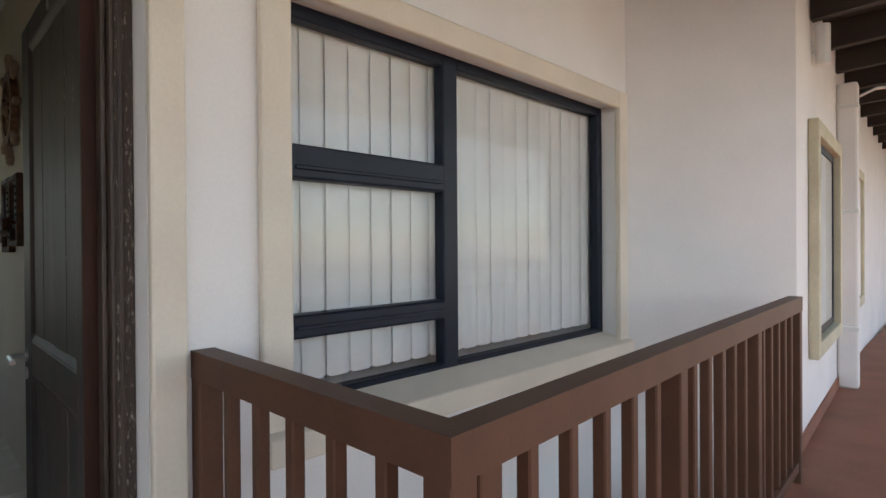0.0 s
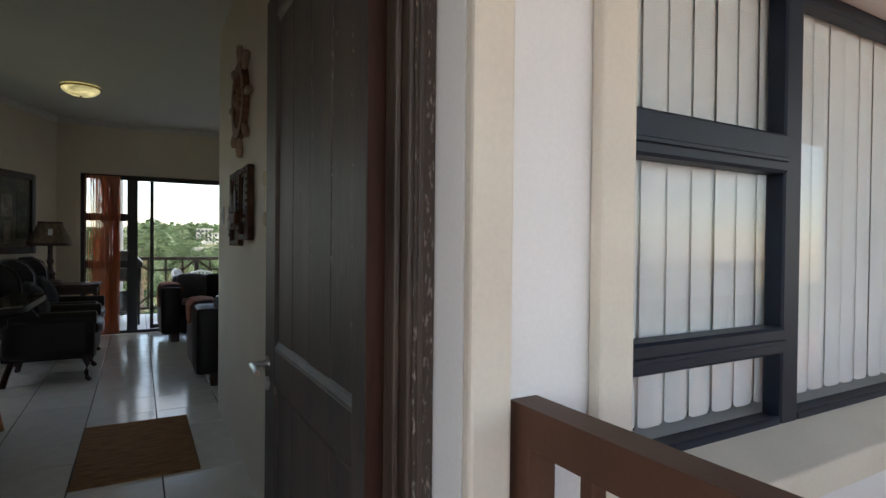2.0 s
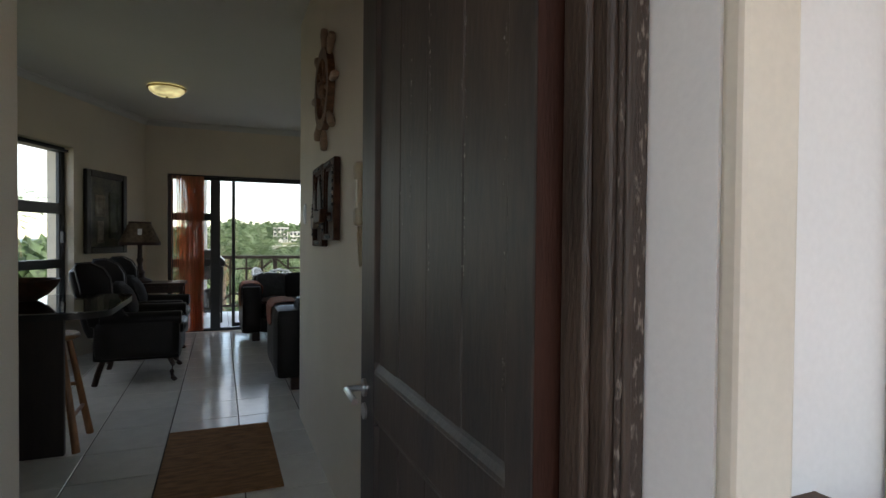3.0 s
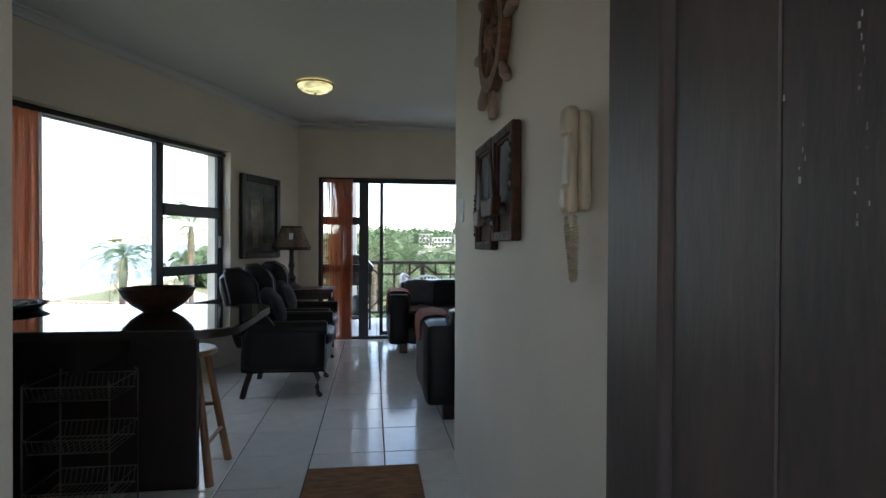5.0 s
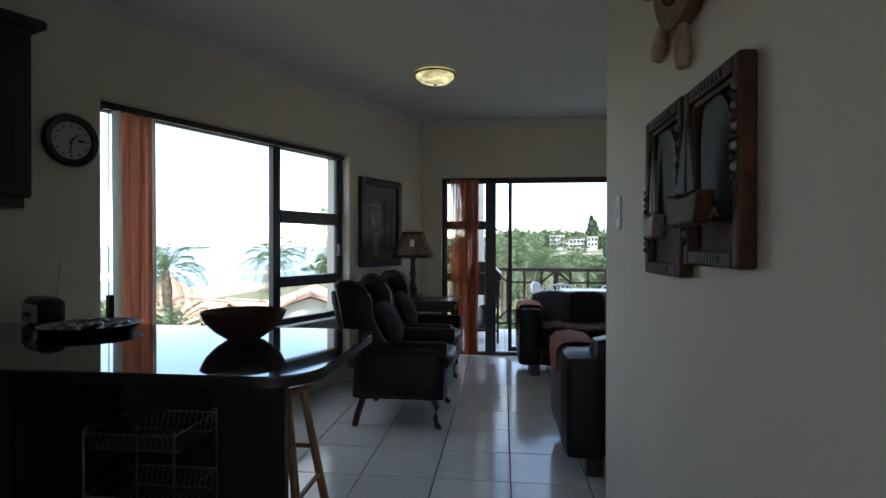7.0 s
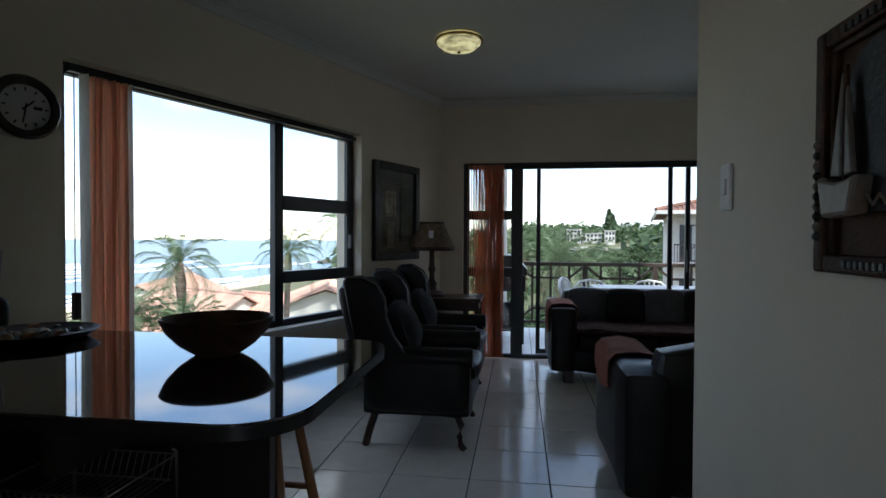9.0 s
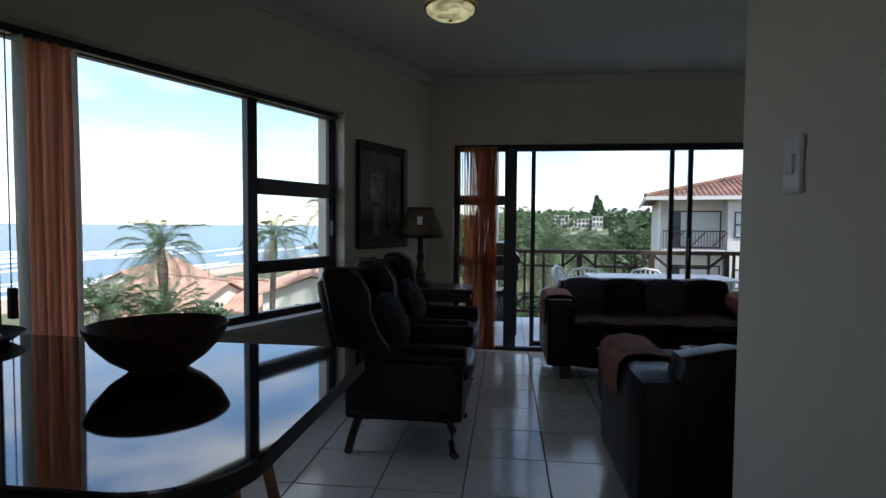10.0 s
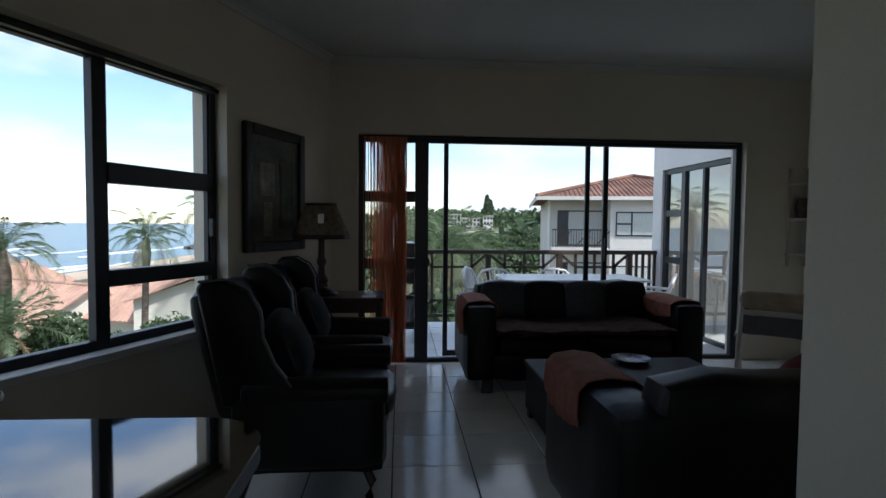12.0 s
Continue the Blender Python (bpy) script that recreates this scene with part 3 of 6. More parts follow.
def wing_chair(m, label):
    """Faces local +y; origin on the floor under its middle."""
    t = empty("wingback_armchair", m, label, "armchair", "pair of wingback armchairs")
    part("seat_frame", soft(-0.36, 0.36, -0.34, 0.33, 0.20, 0.40, 0.03), M_leather, t, smooth=True)
    part("seat_cushion", soft(-0.25, 0.25, -0.26, 0.36, 0.39, 0.52, 0.05, 0.02), M_leather, t, smooth=True)
    tilt = Matrix.Translation((0, -0.30, 0.40)) @ Matrix.Rotation(radians(14), 4, "X")
    bk = part("backrest", soft(-0.31, 0.31, -0.10, 0.06, 0.0, 0.62, 0.06, 0.02, m=tilt), M_leather, t, smooth=True)
    for sx in (-1, 1):
        for row, zz in enumerate((0.22, 0.36, 0.50)):
            for k in range(2):
                part("button", lathe([(0.0, 0.006), (0.010, 0.003), (0.012, 0.0)], 10, None, tilt @ Matrix.Translation((sx * (0.07 + 0.12 * k), 0.085, zz)) @ Matrix.Rotation(radians(-90), 4, "X")), M_leather, bk, smooth=True)
        # wing: a plate with a curved front edge
        pts = [(-0.36, 0.50), (-0.47, 1.02), (-0.44, 1.05), (-0.34, 1.05), (-0.25, 1.00), (-0.20, 0.92), (-0.19, 0.80), (-0.14, 0.68), (-0.06, 0.58), (-0.06, 0.50)]
        bm = prism(pts, 0, 0.07)
        bmesh.ops.transform(bm, matrix=Matrix.Translation((sx * 0.335 - 0.035, 0, 0)) @ Matrix(((0, 0, 1, 0), (1, 0, 0, 0), (0, 1, 0, 0), (0, 0, 0, 1))), verts=bm.verts[:])
        w = part("wing", bm, M_leather, t, smooth=True, bevel=0.022, seg=3)
        part("piping", tube([(sx * 0.372, y, z) for y, z in [(-0.45, 1.045), (-0.34, 1.055), (-0.245, 1.005), (-0.195, 0.92), (-0.183, 0.80), (-0.135, 0.685), (-0.06, 0.58)]], 0.006), M_piping, w, "worn pale piping", smooth=True)
        a = part("arm", soft(sx * 0.24, sx * 0.385, -0.33, 0.33, 0.22, 0.58, 0.055), M_leather, t, smooth=True)
        part("arm_roll", rod((sx * 0.325, -0.28, 0.56), (sx * 0.325, 0.345, 0.56), 0.062, n=16), M_leather, a, smooth=True, bevel=0.012)
        part("leg", tube([(sx * 0.31, -0.26, 0.22), (sx * 0.32, -0.30, 0.10), (sx * 0.325, -0.325, 0.0)], 0.024), M_wood_dark, t, "mahogany leg", smooth=True)
        part("leg", tube([(sx * 0.31, 0.24, 0.22), (sx * 0.325, 0.275, 0.15), (sx * 0.32, 0.262, 0.08), (sx * 0.322, 0.272, 0.03), (sx * 0.325, 0.295, 0.0)], 0.021), M_wood_dark, t, "curved mahogany leg", smooth=True)
    return t


wing_chair(Matrix.Translation((-5.63, -0.57, 0)), "black leather wingback armchair with mahogany legs on pale tiles")
wing_chair(Matrix.Translation((-6.52, -0.60, 0)) @ Matrix.Rotation(radians(-3), 4, "Z"), "black leather wingback armchair beside the corner lamp table")
for cx, cy in ((-5.63, -0.72), (-6.52, -0.75)):
    tagged(part("scatter_cushion", soft(-0.19, 0.19, -0.06, 0.06, 0.0, 0.33, 0.06, 0.04, m=Matrix.Translation((cx, cy + 0.06, 0.525)) @ Matrix.Rotation(radians(20), 4, "X")), M_black_cush, None, smooth=True), "dark cloth scatter cushion on the armchair seat", "cushion", "armchair cushions")


def sofa(m, W, label, cushions):
    """Faces local +y; origin on the floor, middle of the back edge."""
    t = empty("sofa", m, label, "sofa", "pair of leather sofas")
    D, h = 0.88, W / 2
    part("base", soft(-h + 0.2, h - 0.2, 0.05, D - 0.04, 0.10, 0.30, 0.03), M_leather, t, smooth=True)
    part("backrest", soft(-h + 0.16, h - 0.16, 0.0, 0.22, 0.12, 0.785, 0.06, 0.012), M_leather, t, smooth=True)
    for sx in (-1, 1):
        part("arm", soft(sx * (h - 0.235), sx * h, 0.0, D, 0.10, 0.685, 0.045, 0.008), M_leather, t, smooth=True)
        for fy in (0.08, D - 0.09):
            part("foot", box(sx * (h - 0.17) - 0.045, sx * (h - 0.17) + 0.045, fy - 0.045, fy + 0.045, 0, 0.11), M_wood_dark, t, bevel=0.008)
    n = 2
    w = (W - 0.5) / n
    for i in range(n):
        a = -h + 0.25 + i * w
        part("seat_cushion", soft(a + 0.004, a + w - 0.004, 0.18, D + 0.0, 0.29, 0.45, 0.045, 0.02), M_leather, t, smooth=True)
    return t


SA = Matrix.Translation((-7.82, 1.265, 0)) @ Matrix.Rotation(radians(-90), 4, "Z")
sofa(SA, 1.88, "dark leather two-seater sofa with its back to the balcony door", 4)
for i, mt in enumerate((M_grey_cush, M_black_cush, M_grey_cush, M_black_cush)):
    x = 0.55 - i * 0.365
    lab = "grey cloth sofa back cushion" if mt is M_grey_cush else "black cloth sofa back cushion"
    tagged(part("back_cushion", soft(x - 0.18, x + 0.18, -0.07, 0.07, 0, 0.345, 0.045, 0.012, m=SA @ Matrix.Translation((0, 0.285, 0.455)) @ Matrix.Rotation(radians(10), 4, "X")), mt, None, smooth=True), lab + " leaning on the backrest", "cushion", "sofa back cushions")
SB = Matrix.Translation((-4.57, 1.455, 0)) @ Matrix.Rotation(radians(90), 4, "Z")
sofa(SB, 1.88, "dark leather two-seater sofa seen from behind", 0)
tagged(part("scatter_cushion", soft(-0.24, 0.24, -0.07, 0.07, 0, 0.36, 0.06, 0.05, m=SB @ Matrix.Translation((0.06, 0.34, 0.455)) @ Matrix.Rotation(radians(16), 4, "X")), M_red_cush, None, smooth=True), "dark red scatter cushion on the sofa", "cushion")


def drape(m, x0, x1, y0, y1, z, fall_l, fall_r, material, label, name, seed):
    """Cloth laid over an arm along local y: flat on top, falling at both sides, with soft folds and a ragged hem."""
    rnd = random.Random(seed)
    bm = bmesh.new()
    prof = [(x0 - 0.014, z - fall_l)] + [(x0 - 0.014, z - fall_l * k) for k in (0.7, 0.4, 0.15)] + [(x0 + 0.02, z + 0.012), ((x0 + x1) / 2, z + 0.026), (x1 - 0.02, z + 0.012)] + [(x1 + 0.014, z - fall_r * k) for k in (0.15, 0.4, 0.7, 1.0)]
    ny = 16
    grid = []
    for j in range(ny + 1):
        y = y0 + (y1 - y0) * j / ny
        row = []
        for i, (px, pz) in enumerate(prof):
            e = abs(i - 5) / 5
            s = 0.008 * math.sin(y * 55 + i) * e
            hem = 0.04 * e * e * (1 - 2 * abs(j / ny - 0.5)) + (rnd.uniform(-0.012, 0.012) if i in (0, len(prof) - 1) else 0)
            row.append(bm.verts.new((px + s * (-1 if i < 5 else 1), y + 0.004 * rnd.uniform(-1, 1), pz - hem)))
        grid.append(row)
    for a, b in zip(grid, grid[1:]):
        for i in range(len(prof) - 1):
            bm.faces.new((a[i], a[i + 1], b[i + 1], b[i]))
    bmesh.ops.recalc_face_normals(bm, faces=bm.faces[:])
    bmesh.ops.solidify(bm, geom=bm.faces[:], thickness=0.006)
    bmesh.ops.transform(bm, matrix=m, verts=bm.verts[:])
    return tagged(part(name, bm, material, None, smooth=True), label, "throw", "arm throws")


drape(SA, 0.705, 0.94, 0.30, 0.80, 0.69, 0.10, 0.24, M_throw, "orange-brown cloth draped over the sofa arm", "arm_throw", 2)
drape(SA, -0.94, -0.705, 0.30, 0.80, 0.69, 0.20, 0.10, M_throw, "orange-brown cloth draped over the sofa arm", "arm_throw", 3)
drape(SB, -0.94, -0.705, 0.34, 0.80, 0.69, 0.17, 0.10, M_throw, "orange-brown cloth draped over the near sofa's arm", "arm_throw", 4)
bm = soft(-0.70, 0.70, 0.20, 0.90, 0.455, 0.475, 0.01)
bmesh.ops.subdivide_edges(bm, edges=bm.edges[:], cuts=1, use_grid_fill=True)
rf = random.Random(9)
for v in bm.verts:
    v.co += Vector((rf.uniform(-0.012, 0.012), rf.uniform(-0.012, 0.012), rf.uniform(0, 0.025) if v.co.z > 0.465 else 0))
bmesh.ops.transform(bm, matrix=SA, verts=bm.verts[:])
tagged(part("fur_throw", bm, M_fur, None, smooth=True), "brown fur throw spread over the sofa seat", "throw")

# coffee table with a glass dish
M_table = mat("dull_black_wood", (0.014, 0.010, 0.009), 0.6, vary=0.3, scale=5, bump=0.1, stretch=(1, 6, 6))
ct = empty("coffee_table", Matrix.Translation((-6.12, 1.25, 0)), "low dark wooden coffee table between the sofas", "coffee table")
part("tabletop", box(-0.40, 0.40, -0.585, 0.585, 0.345, 0.385), M_table, ct, bevel=0.01)
for sx in (-1, 1):
    for sy in (-1, 1):
        part("leg", box(sx * 0.35 - 0.03, sx * 0.35 + 0.03, sy * 0.53 - 0.03, sy * 0.53 + 0.03, 0, 0.059), M_wood_dark, ct, bevel=0.005)
part("carcass", box(-0.385, 0.385, -0.57, 0.57, 0.06, 0.344), M_table, ct, bevel=0.006)
M_dish = mat("cut_glass_dish", (0.09, 0.09, 0.09), 0.15, vary=0.5, scale=40, bump=0.3, fine=60)
tagged(part("glass_dish", lathe([(0, 0.004), (0.06, 0.004), (0.10, 0.018), (0.125, 0.030), (0.128, 0.036), (0.10, 0.026), (0.06, 0.012), (0, 0.012)], 28, None, Matrix.Translation((-6.38, 1.36, 0.385))), M_dish, None, smooth=True), "round cut-glass dish on the coffee table", "dish")

# corner lamp table, lamp
lt = empty("side_table", Matrix.Translation((-7.24, -0.60, 0)), "dark wooden side table in the window corner", "side table")
part("tabletop", box(-0.24, 0.24, -0.27, 0.30, 0.70, 0.735), M_wood_dark, lt, bevel=0.008)
part("apron", box(-0.21, 0.21, -0.21, 0.27, 0.62, 0.699), M_wood_dark, lt)
for sx in (-1, 1):
    for yy in (-0.20, 0.26):
        part("leg", box(sx * 0.20 - 0.02, sx * 0.20 + 0.02, yy - 0.02, yy + 0.02, 0, 0.699), M_wood_dark, lt, bevel=0.004)
part("shelf", box(-0.20, 0.20, -0.20, 0.26, 0.20, 0.22), M_wood_dark, lt)
tagged(part("paper", box(-7.15, -7.05, -0.47, -0.36, 0.7352, 0.7375), M_white_pl, None), "small white paper on the side table", "paper")
M_shade = mat("beaded_lampshade", (0.20, 0.14, 0.09), 0.8, vary=0.3, scale=30, bump=0.3, fine=150)
lp = empty("table_lamp", Matrix.Translation((-7.22, -0.79, 0.735)), "turned dark wood lamp with a beaded conical shade", "table lamp")
part("foot", lathe([(0, 0), (0.13, 0), (0.13, 0.02), (0.10, 0.04), (0.05, 0.06), (0.045, 0.09), (0, 0.09)], 24), M_wood_dark, lp, smooth=True)
part("stem", lathe([(0.04, 0.085), (0.055, 0.12), (0.03, 0.16), (0.024, 0.22), (0.038, 0.26), (0.026, 0.30), (0.024, 0.42), (0.036, 0.46), (0.02, 0.50), (0.015, 0.60)], 20), M_wood_dark, lp, smooth=True)
part("shade", lathe([(0.215, 0.46), (0.218, 0.475), (0.115, 0.70), (0.113, 0.70), (0.213, 0.472), (0.213, 0.46)], 36), M_shade, lp, "beaded fabric shade", smooth=True)
part("shade_rim", lathe([(0.216, 0.44), (0.222, 0.45), (0.222, 0.475), (0.214, 0.475)], 36), M_wood_dark, lp, smooth=True)
part("shade_top", lathe([(0.118, 0.695), (0.122, 0.70), (0.122, 0.715), (0.114, 0.715)], 36), M_wood_dark, lp, smooth=True)
# white block stands in for light showing through a slit in the shade
part("shade_light_spot", box(0.13, 0.185, 0.0, 0.04, 0.56, 0.63), M_white_pl, lp, "small white block in place of light through the shade")

# picture on the window wall
pic = empty("framed_painting", WW @ Matrix.Translation((0.845, 0.003, 1.542)) @ Matrix.Diagonal((0.97, 1, 0.955, 1)), "dark framed landscape painting on the wall", "painting")
M_frame = mat("dark_carved_frame", (0.020, 0.014, 0.011), 0.4, vary=0.3, scale=20, bump=0.4, fine=60)
M_paint = mat("muted_landscape_paint", (0.17, 0.15, 0.10), 0.5, vary=0.3, scale=5, bump=0.3, fine=40, color2=(0.04, 0.05, 0.045))
for q in ((-0.38, -0.30, -0.48, 0.48), (0.30, 0.38, -0.48, 0.48), (-0.30, 0.30, -0.48, -0.40), (-0.30, 0.30, 0.40, 0.48)):
    part("frame_side", box(q[0], q[1], 0, 0.045, q[2], q[3]), M_frame, pic, bevel=0.012)
cv = part("canvas", box(-0.30, 0.30, 0.004, 0.02, -0.40, 0.40), M_paint, pic, "muted painted landscape")
M_pale = mat("pale_paint_strokes", (0.40, 0.36, 0.27), 0.6, vary=0.3, scale=10, bump=0.2)
M_olive = mat("olive_paint_strokes", (0.10, 0.11, 0.06), 0.6, vary=0.3, scale=10, bump=0.2)
for q, mt in (((0.02, 0.20, -0.05, 0.20), M_pale), ((-0.24, -0.05, -0.30, 0.25), M_olive), ((0.05, 0.16, -0.36, -0.10), M_pale)):
    part("brushwork", soft(q[0], q[1], 0.0195, 0.0225, q[2], q[3], 0.0015), mt, cv)

# clock
ck = empty("wall_clock", WW @ Matrix.Translation((3.87, 0.004, 1.898)) @ Matrix.Rotation(radians(-90), 4, "X") @ Matrix.Diagonal((0.89, 0.89, 1, 1)), "round wall clock with a dark wooden rim", "clock")
M_dial = mat("clock_dial_paper", (0.52, 0.52, 0.50), 0.4, vary=0.03)
M_black = mat("black_paint", (0.01, 0.01, 0.01), 0.4)
part("rim", lathe([(0.0, 0.0), (0.165, 0.0), (0.17, 0.02), (0.155, 0.04), (0.125, 0.035), (0.118, 0.02)], 40), M_frame, ck, smooth=True)
part("dial", lathe([(0, 0.018), (0.12, 0.018)], 40), M_dial, ck)
for i in range(12):
    a = i * math.pi / 6
    part("hour_mark", box(-0.004, 0.004, 0.088, 0.106, 0.0185, 0.0205, None, Matrix.Rotation(a, 4, "Z")), M_black, ck)
# dial seen from the room: 3 o'clock lies towards -x, 12 towards -y of the dial's own axes; half past ten
for name, hour, L, w in (("hour_hand", 10.5, 0.055, 0.0045), ("minute_hand", 5.7, 0.085, 0.0035)):
    part(name, box(-w, w, -0.022, L, 0.021, 0.024, None, Matrix.Rotation(radians(180 + hour * 30), 4, "Z")), M_black, ck)
part("dial_badge", box(-0.078, -0.038, -0.010, 0.006, 0.0185, 0.021), M_black, ck)

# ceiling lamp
M_bowl_gl = glow("lit_glass_bowl", (0.93, 0.83, 0.42), 0.2)
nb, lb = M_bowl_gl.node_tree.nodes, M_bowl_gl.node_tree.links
# noise varies the emission: bulb hot spots put into the bowl's glow
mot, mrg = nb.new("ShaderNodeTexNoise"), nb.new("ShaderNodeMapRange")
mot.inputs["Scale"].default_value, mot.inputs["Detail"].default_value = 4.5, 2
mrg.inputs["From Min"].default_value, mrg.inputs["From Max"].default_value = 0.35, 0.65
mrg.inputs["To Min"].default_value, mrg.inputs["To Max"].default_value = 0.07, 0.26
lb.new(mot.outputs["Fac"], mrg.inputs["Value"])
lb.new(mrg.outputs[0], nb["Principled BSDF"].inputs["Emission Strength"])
M_brass = mat("aged_brass", (0.45, 0.33, 0.12), 0.3, metal=1.0, vary=0.2)
cl = empty("ceiling_light", Matrix.Translation((-6.08, -0.41, CEIL)), "lit glass bowl ceiling light with a brass rim", "ceiling light")
part("mounting_plate", lathe([(0, 0), (0.10, 0), (0.10, -0.025), (0, -0.025)], 24), M_brass, cl)
part("rim", lathe([(0.165, -0.012), (0.18, -0.014), (0.18, -0.026), (0.165, -0.028)], 40), M_brass, cl, smooth=True)
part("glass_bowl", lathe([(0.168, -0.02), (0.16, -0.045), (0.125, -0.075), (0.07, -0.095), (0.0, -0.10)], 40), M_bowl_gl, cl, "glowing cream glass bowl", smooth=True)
part("finial", lathe([(0.0, -0.115), (0.010, -0.11), (0.012, -0.10), (0, -0.097)], 12), M_brass, cl, smooth=True)

# kitchen: counter slab, base panels, rack
pts = [(-3.08, -2.79), (-3.08, -0.595)]
for k in range(0, 13):
    a = radians(k * 7.5)
    pts.append((-3.25 + 0.17 * math.cos(a), -0.595 + 0.17 * math.sin(a)))
for k in range(0, 13):
    a = radians(90 + k * 7.5)
    pts.append((-3.89 + 0.15 * math.cos(a), -0.575 + 0.15 * math.sin(a)))
pts += [(-4.05, -1.2), (-4.09, -2.37)]
wt = empty("worktop", None, "polished dark granite breakfast bar worktop", "worktop")
part("polished_top", prism(pts, 0.8945, 0.90), M_counter, wt, bevel=0.0025, seg=3, smooth=True)
part("slab_edge", prism([(x * 0.9995 - 0.002, y * 0.998 - 0.002) for x, y in pts], 0.862, 0.894), M_slab, wt, bevel=0.006, seg=3, smooth=True)
bu = empty("base_cabinet", None, "dark wood breakfast bar base with an open shelf", "cabinet")
part("end_panel", box(-3.71, -3.67, -1.07, -0.74, 0, 0.86), M_cab, bu, bevel=0.003)
part("back_panel", box(-3.71, -3.67, -2.52, -1.072, 0, 0.86), M_cab, bu)
part("side_panel", box(-3.668, -3.20, -1.52, -1.48, 0, 0.86), M_cab, bu)
part("bearer", box(-3.668, -3.20, -1.10, -1.06, 0.70, 0.86), M_cab, bu)
dr = part("cabinet_door", box(-3.22, -3.20, -2.10, -1.54, 0.1, 0.85), M_cab, bu, bevel=0.003)
part("handle", tube([(-3.20, -1.62, 0.62), (-3.17, -1.62, 0.625), (-3.17, -1.62, 0.745), (-3.20, -1.62, 0.75)], 0.006), M_steel, dr, "steel bow handle", smooth=True)
part("plinth", box(-3.66, -3.26, -2.5, -1.5, 0, 0.098), M_cab, bu)
rk = empty("wire_rack", Matrix.Translation((-3.38, -1.13, 0)) @ Matrix.Diagonal((1, 0.85, 0.93, 1)), "chrome wire vegetable rack under the bar", "rack")
for sx in (-1, 1):
    for sy in (-1, 1):
        part("post", tube([(sx * 0.14, sy * 0.2, 0), (sx * 0.14, sy * 0.2, 0.70), (sx * 0.13, sy * 0.19, 0.71)], 0.005), M_chrome, rk, smooth=True)
for z in (0.14, 0.38, 0.62):
    bk = part("basket", tube([(-0.14, -0.2, z + 0.07), (0.14, -0.2, z + 0.07), (0.14, 0.2, z + 0.07), (-0.14, 0.2, z + 0.07), (-0.14, -0.2, z + 0.07)], 0.0035, None, 6), M_chrome, rk)
    for y in [-0.19 + 0.38 * k / 14 for k in range(15)]:
        part("wire", tube([(-0.135, y, z + 0.07), (-0.11, y, z), (0.11, y, z), (0.135, y, z + 0.07)], 0.0022, None, 5), M_chrome, bk)
    for x in (-0.11, 0.11):
        part("runner", tube([(x, -0.2, z), (x, 0.2, z)], 0.0035, None, 6), M_chrome, bk)

# bar stool
st = empty("bar_stool", Matrix.Translation((-3.875, -0.865, 0)), "round varnished pine bar stool under the bar", "stool")
part("seat", lathe([(0, 0.645), (0.14, 0.645), (0.16, 0.655), (0.165, 0.67), (0.155, 0.68), (0.0, 0.676)], 32), M_wood_pine, st, smooth=True)
for sx in (-1, 1):
    for sy in (-1, 1):
        part("leg", rod((sx * 0.18, sy * 0.18, 0), (sx * 0.085, sy * 0.085, 0.65), 0.022, 0.017, n=12), M_wood_pine, st, smooth=True)
for zz, r in ((0.20, 0.15), (0.34, 0.13)):
    for k in range(2):
        s = (-1, 1)[k]
        if zz < 0.3:
            part("rung", rod((-r, s * r, zz), (r, s * r, zz), 0.012, n=10), M_wood_pine, st, smooth=True)
        else:
            part("rung", rod((s * r, -r, zz), (s * r, r, zz), 0.012, n=10), M_wood_pine, st, smooth=True)

# things on the bar
M_bowlw = mat("dark_turned_wood", (0.075, 0.032, 0.018), 0.4, vary=0.35, scale=7, bump=0.15, stretch=(1, 4, 4))
tagged(part("wooden_bowl", lathe([(0, 0), (0.065, 0), (0.08, 0.008), (0.12, 0.036), (0.158, 0.077), (0.178, 0.119), (0.174, 0.123), (0.150, 0.080), (0.11, 0.046), (0.06, 0.02), (0, 0.018)], 48, None, Matrix.Translation((-3.72, -0.945, 0.90))), M_bowlw, None, smooth=True), "large dark turned wooden bowl on the bar", "bowl")
ty = empty("serving_tray", Matrix.Translation((-3.84, -1.76, 0.90)), "dark tray with shells and glass pieces on the bar", "tray")
part("tray_base", lathe([(0, 0.004), (0.17, 0.004), (0.21, 0.03), (0.215, 0.035), (0.17, 0.012), (0, 0.012)], 30), M_frame, ty, smooth=True)
rr = random.Random(5)
M_shell = mat("shell_pieces", (0.45, 0.40, 0.34), 0.25, vary=0.4, scale=40, bump=0.2)
for k in range(22):
    a, d = rr.uniform(0, 6.28), rr.uniform(0, 0.16)
    s = rr.uniform(0.015, 0.03)
    part("shell", lathe([(0, 0), (s, s * 0.2), (s * 0.7, s * 0.7), (0, s)], 9, None, Matrix.Translation((d * math.cos(a), d * math.sin(a), 0.014 + d * 0.08)) @ Matrix.Rotation(rr.uniform(-0.7, 0.7), 4, "X")), M_shell if k % 3 else M_wood_pine, ty, smooth=True)
rd = empty("radio", Matrix.Translation((-4.02, -2.17, 0.90)) @ Matrix.Rotation(radians(60), 4, "Z"), "silver and black portable radio on the worktop", "radio")
part("body", soft(-0.15, 0.15, -0.06, 0.06, 0.0, 0.14, 0.04), mat("black_radio_plastic", (0.02, 0.02, 0.022), 0.35), rd, smooth=True)
part("front_panel", soft(-0.10, 0.10, -0.072, -0.055, 0.015, 0.105, 0.01), M_steel, rd, "silver front panel", smooth=True)
part("cassette_slot", box(-0.045, 0.045, -0.075, -0.070, 0.045, 0.07), M_black, rd)
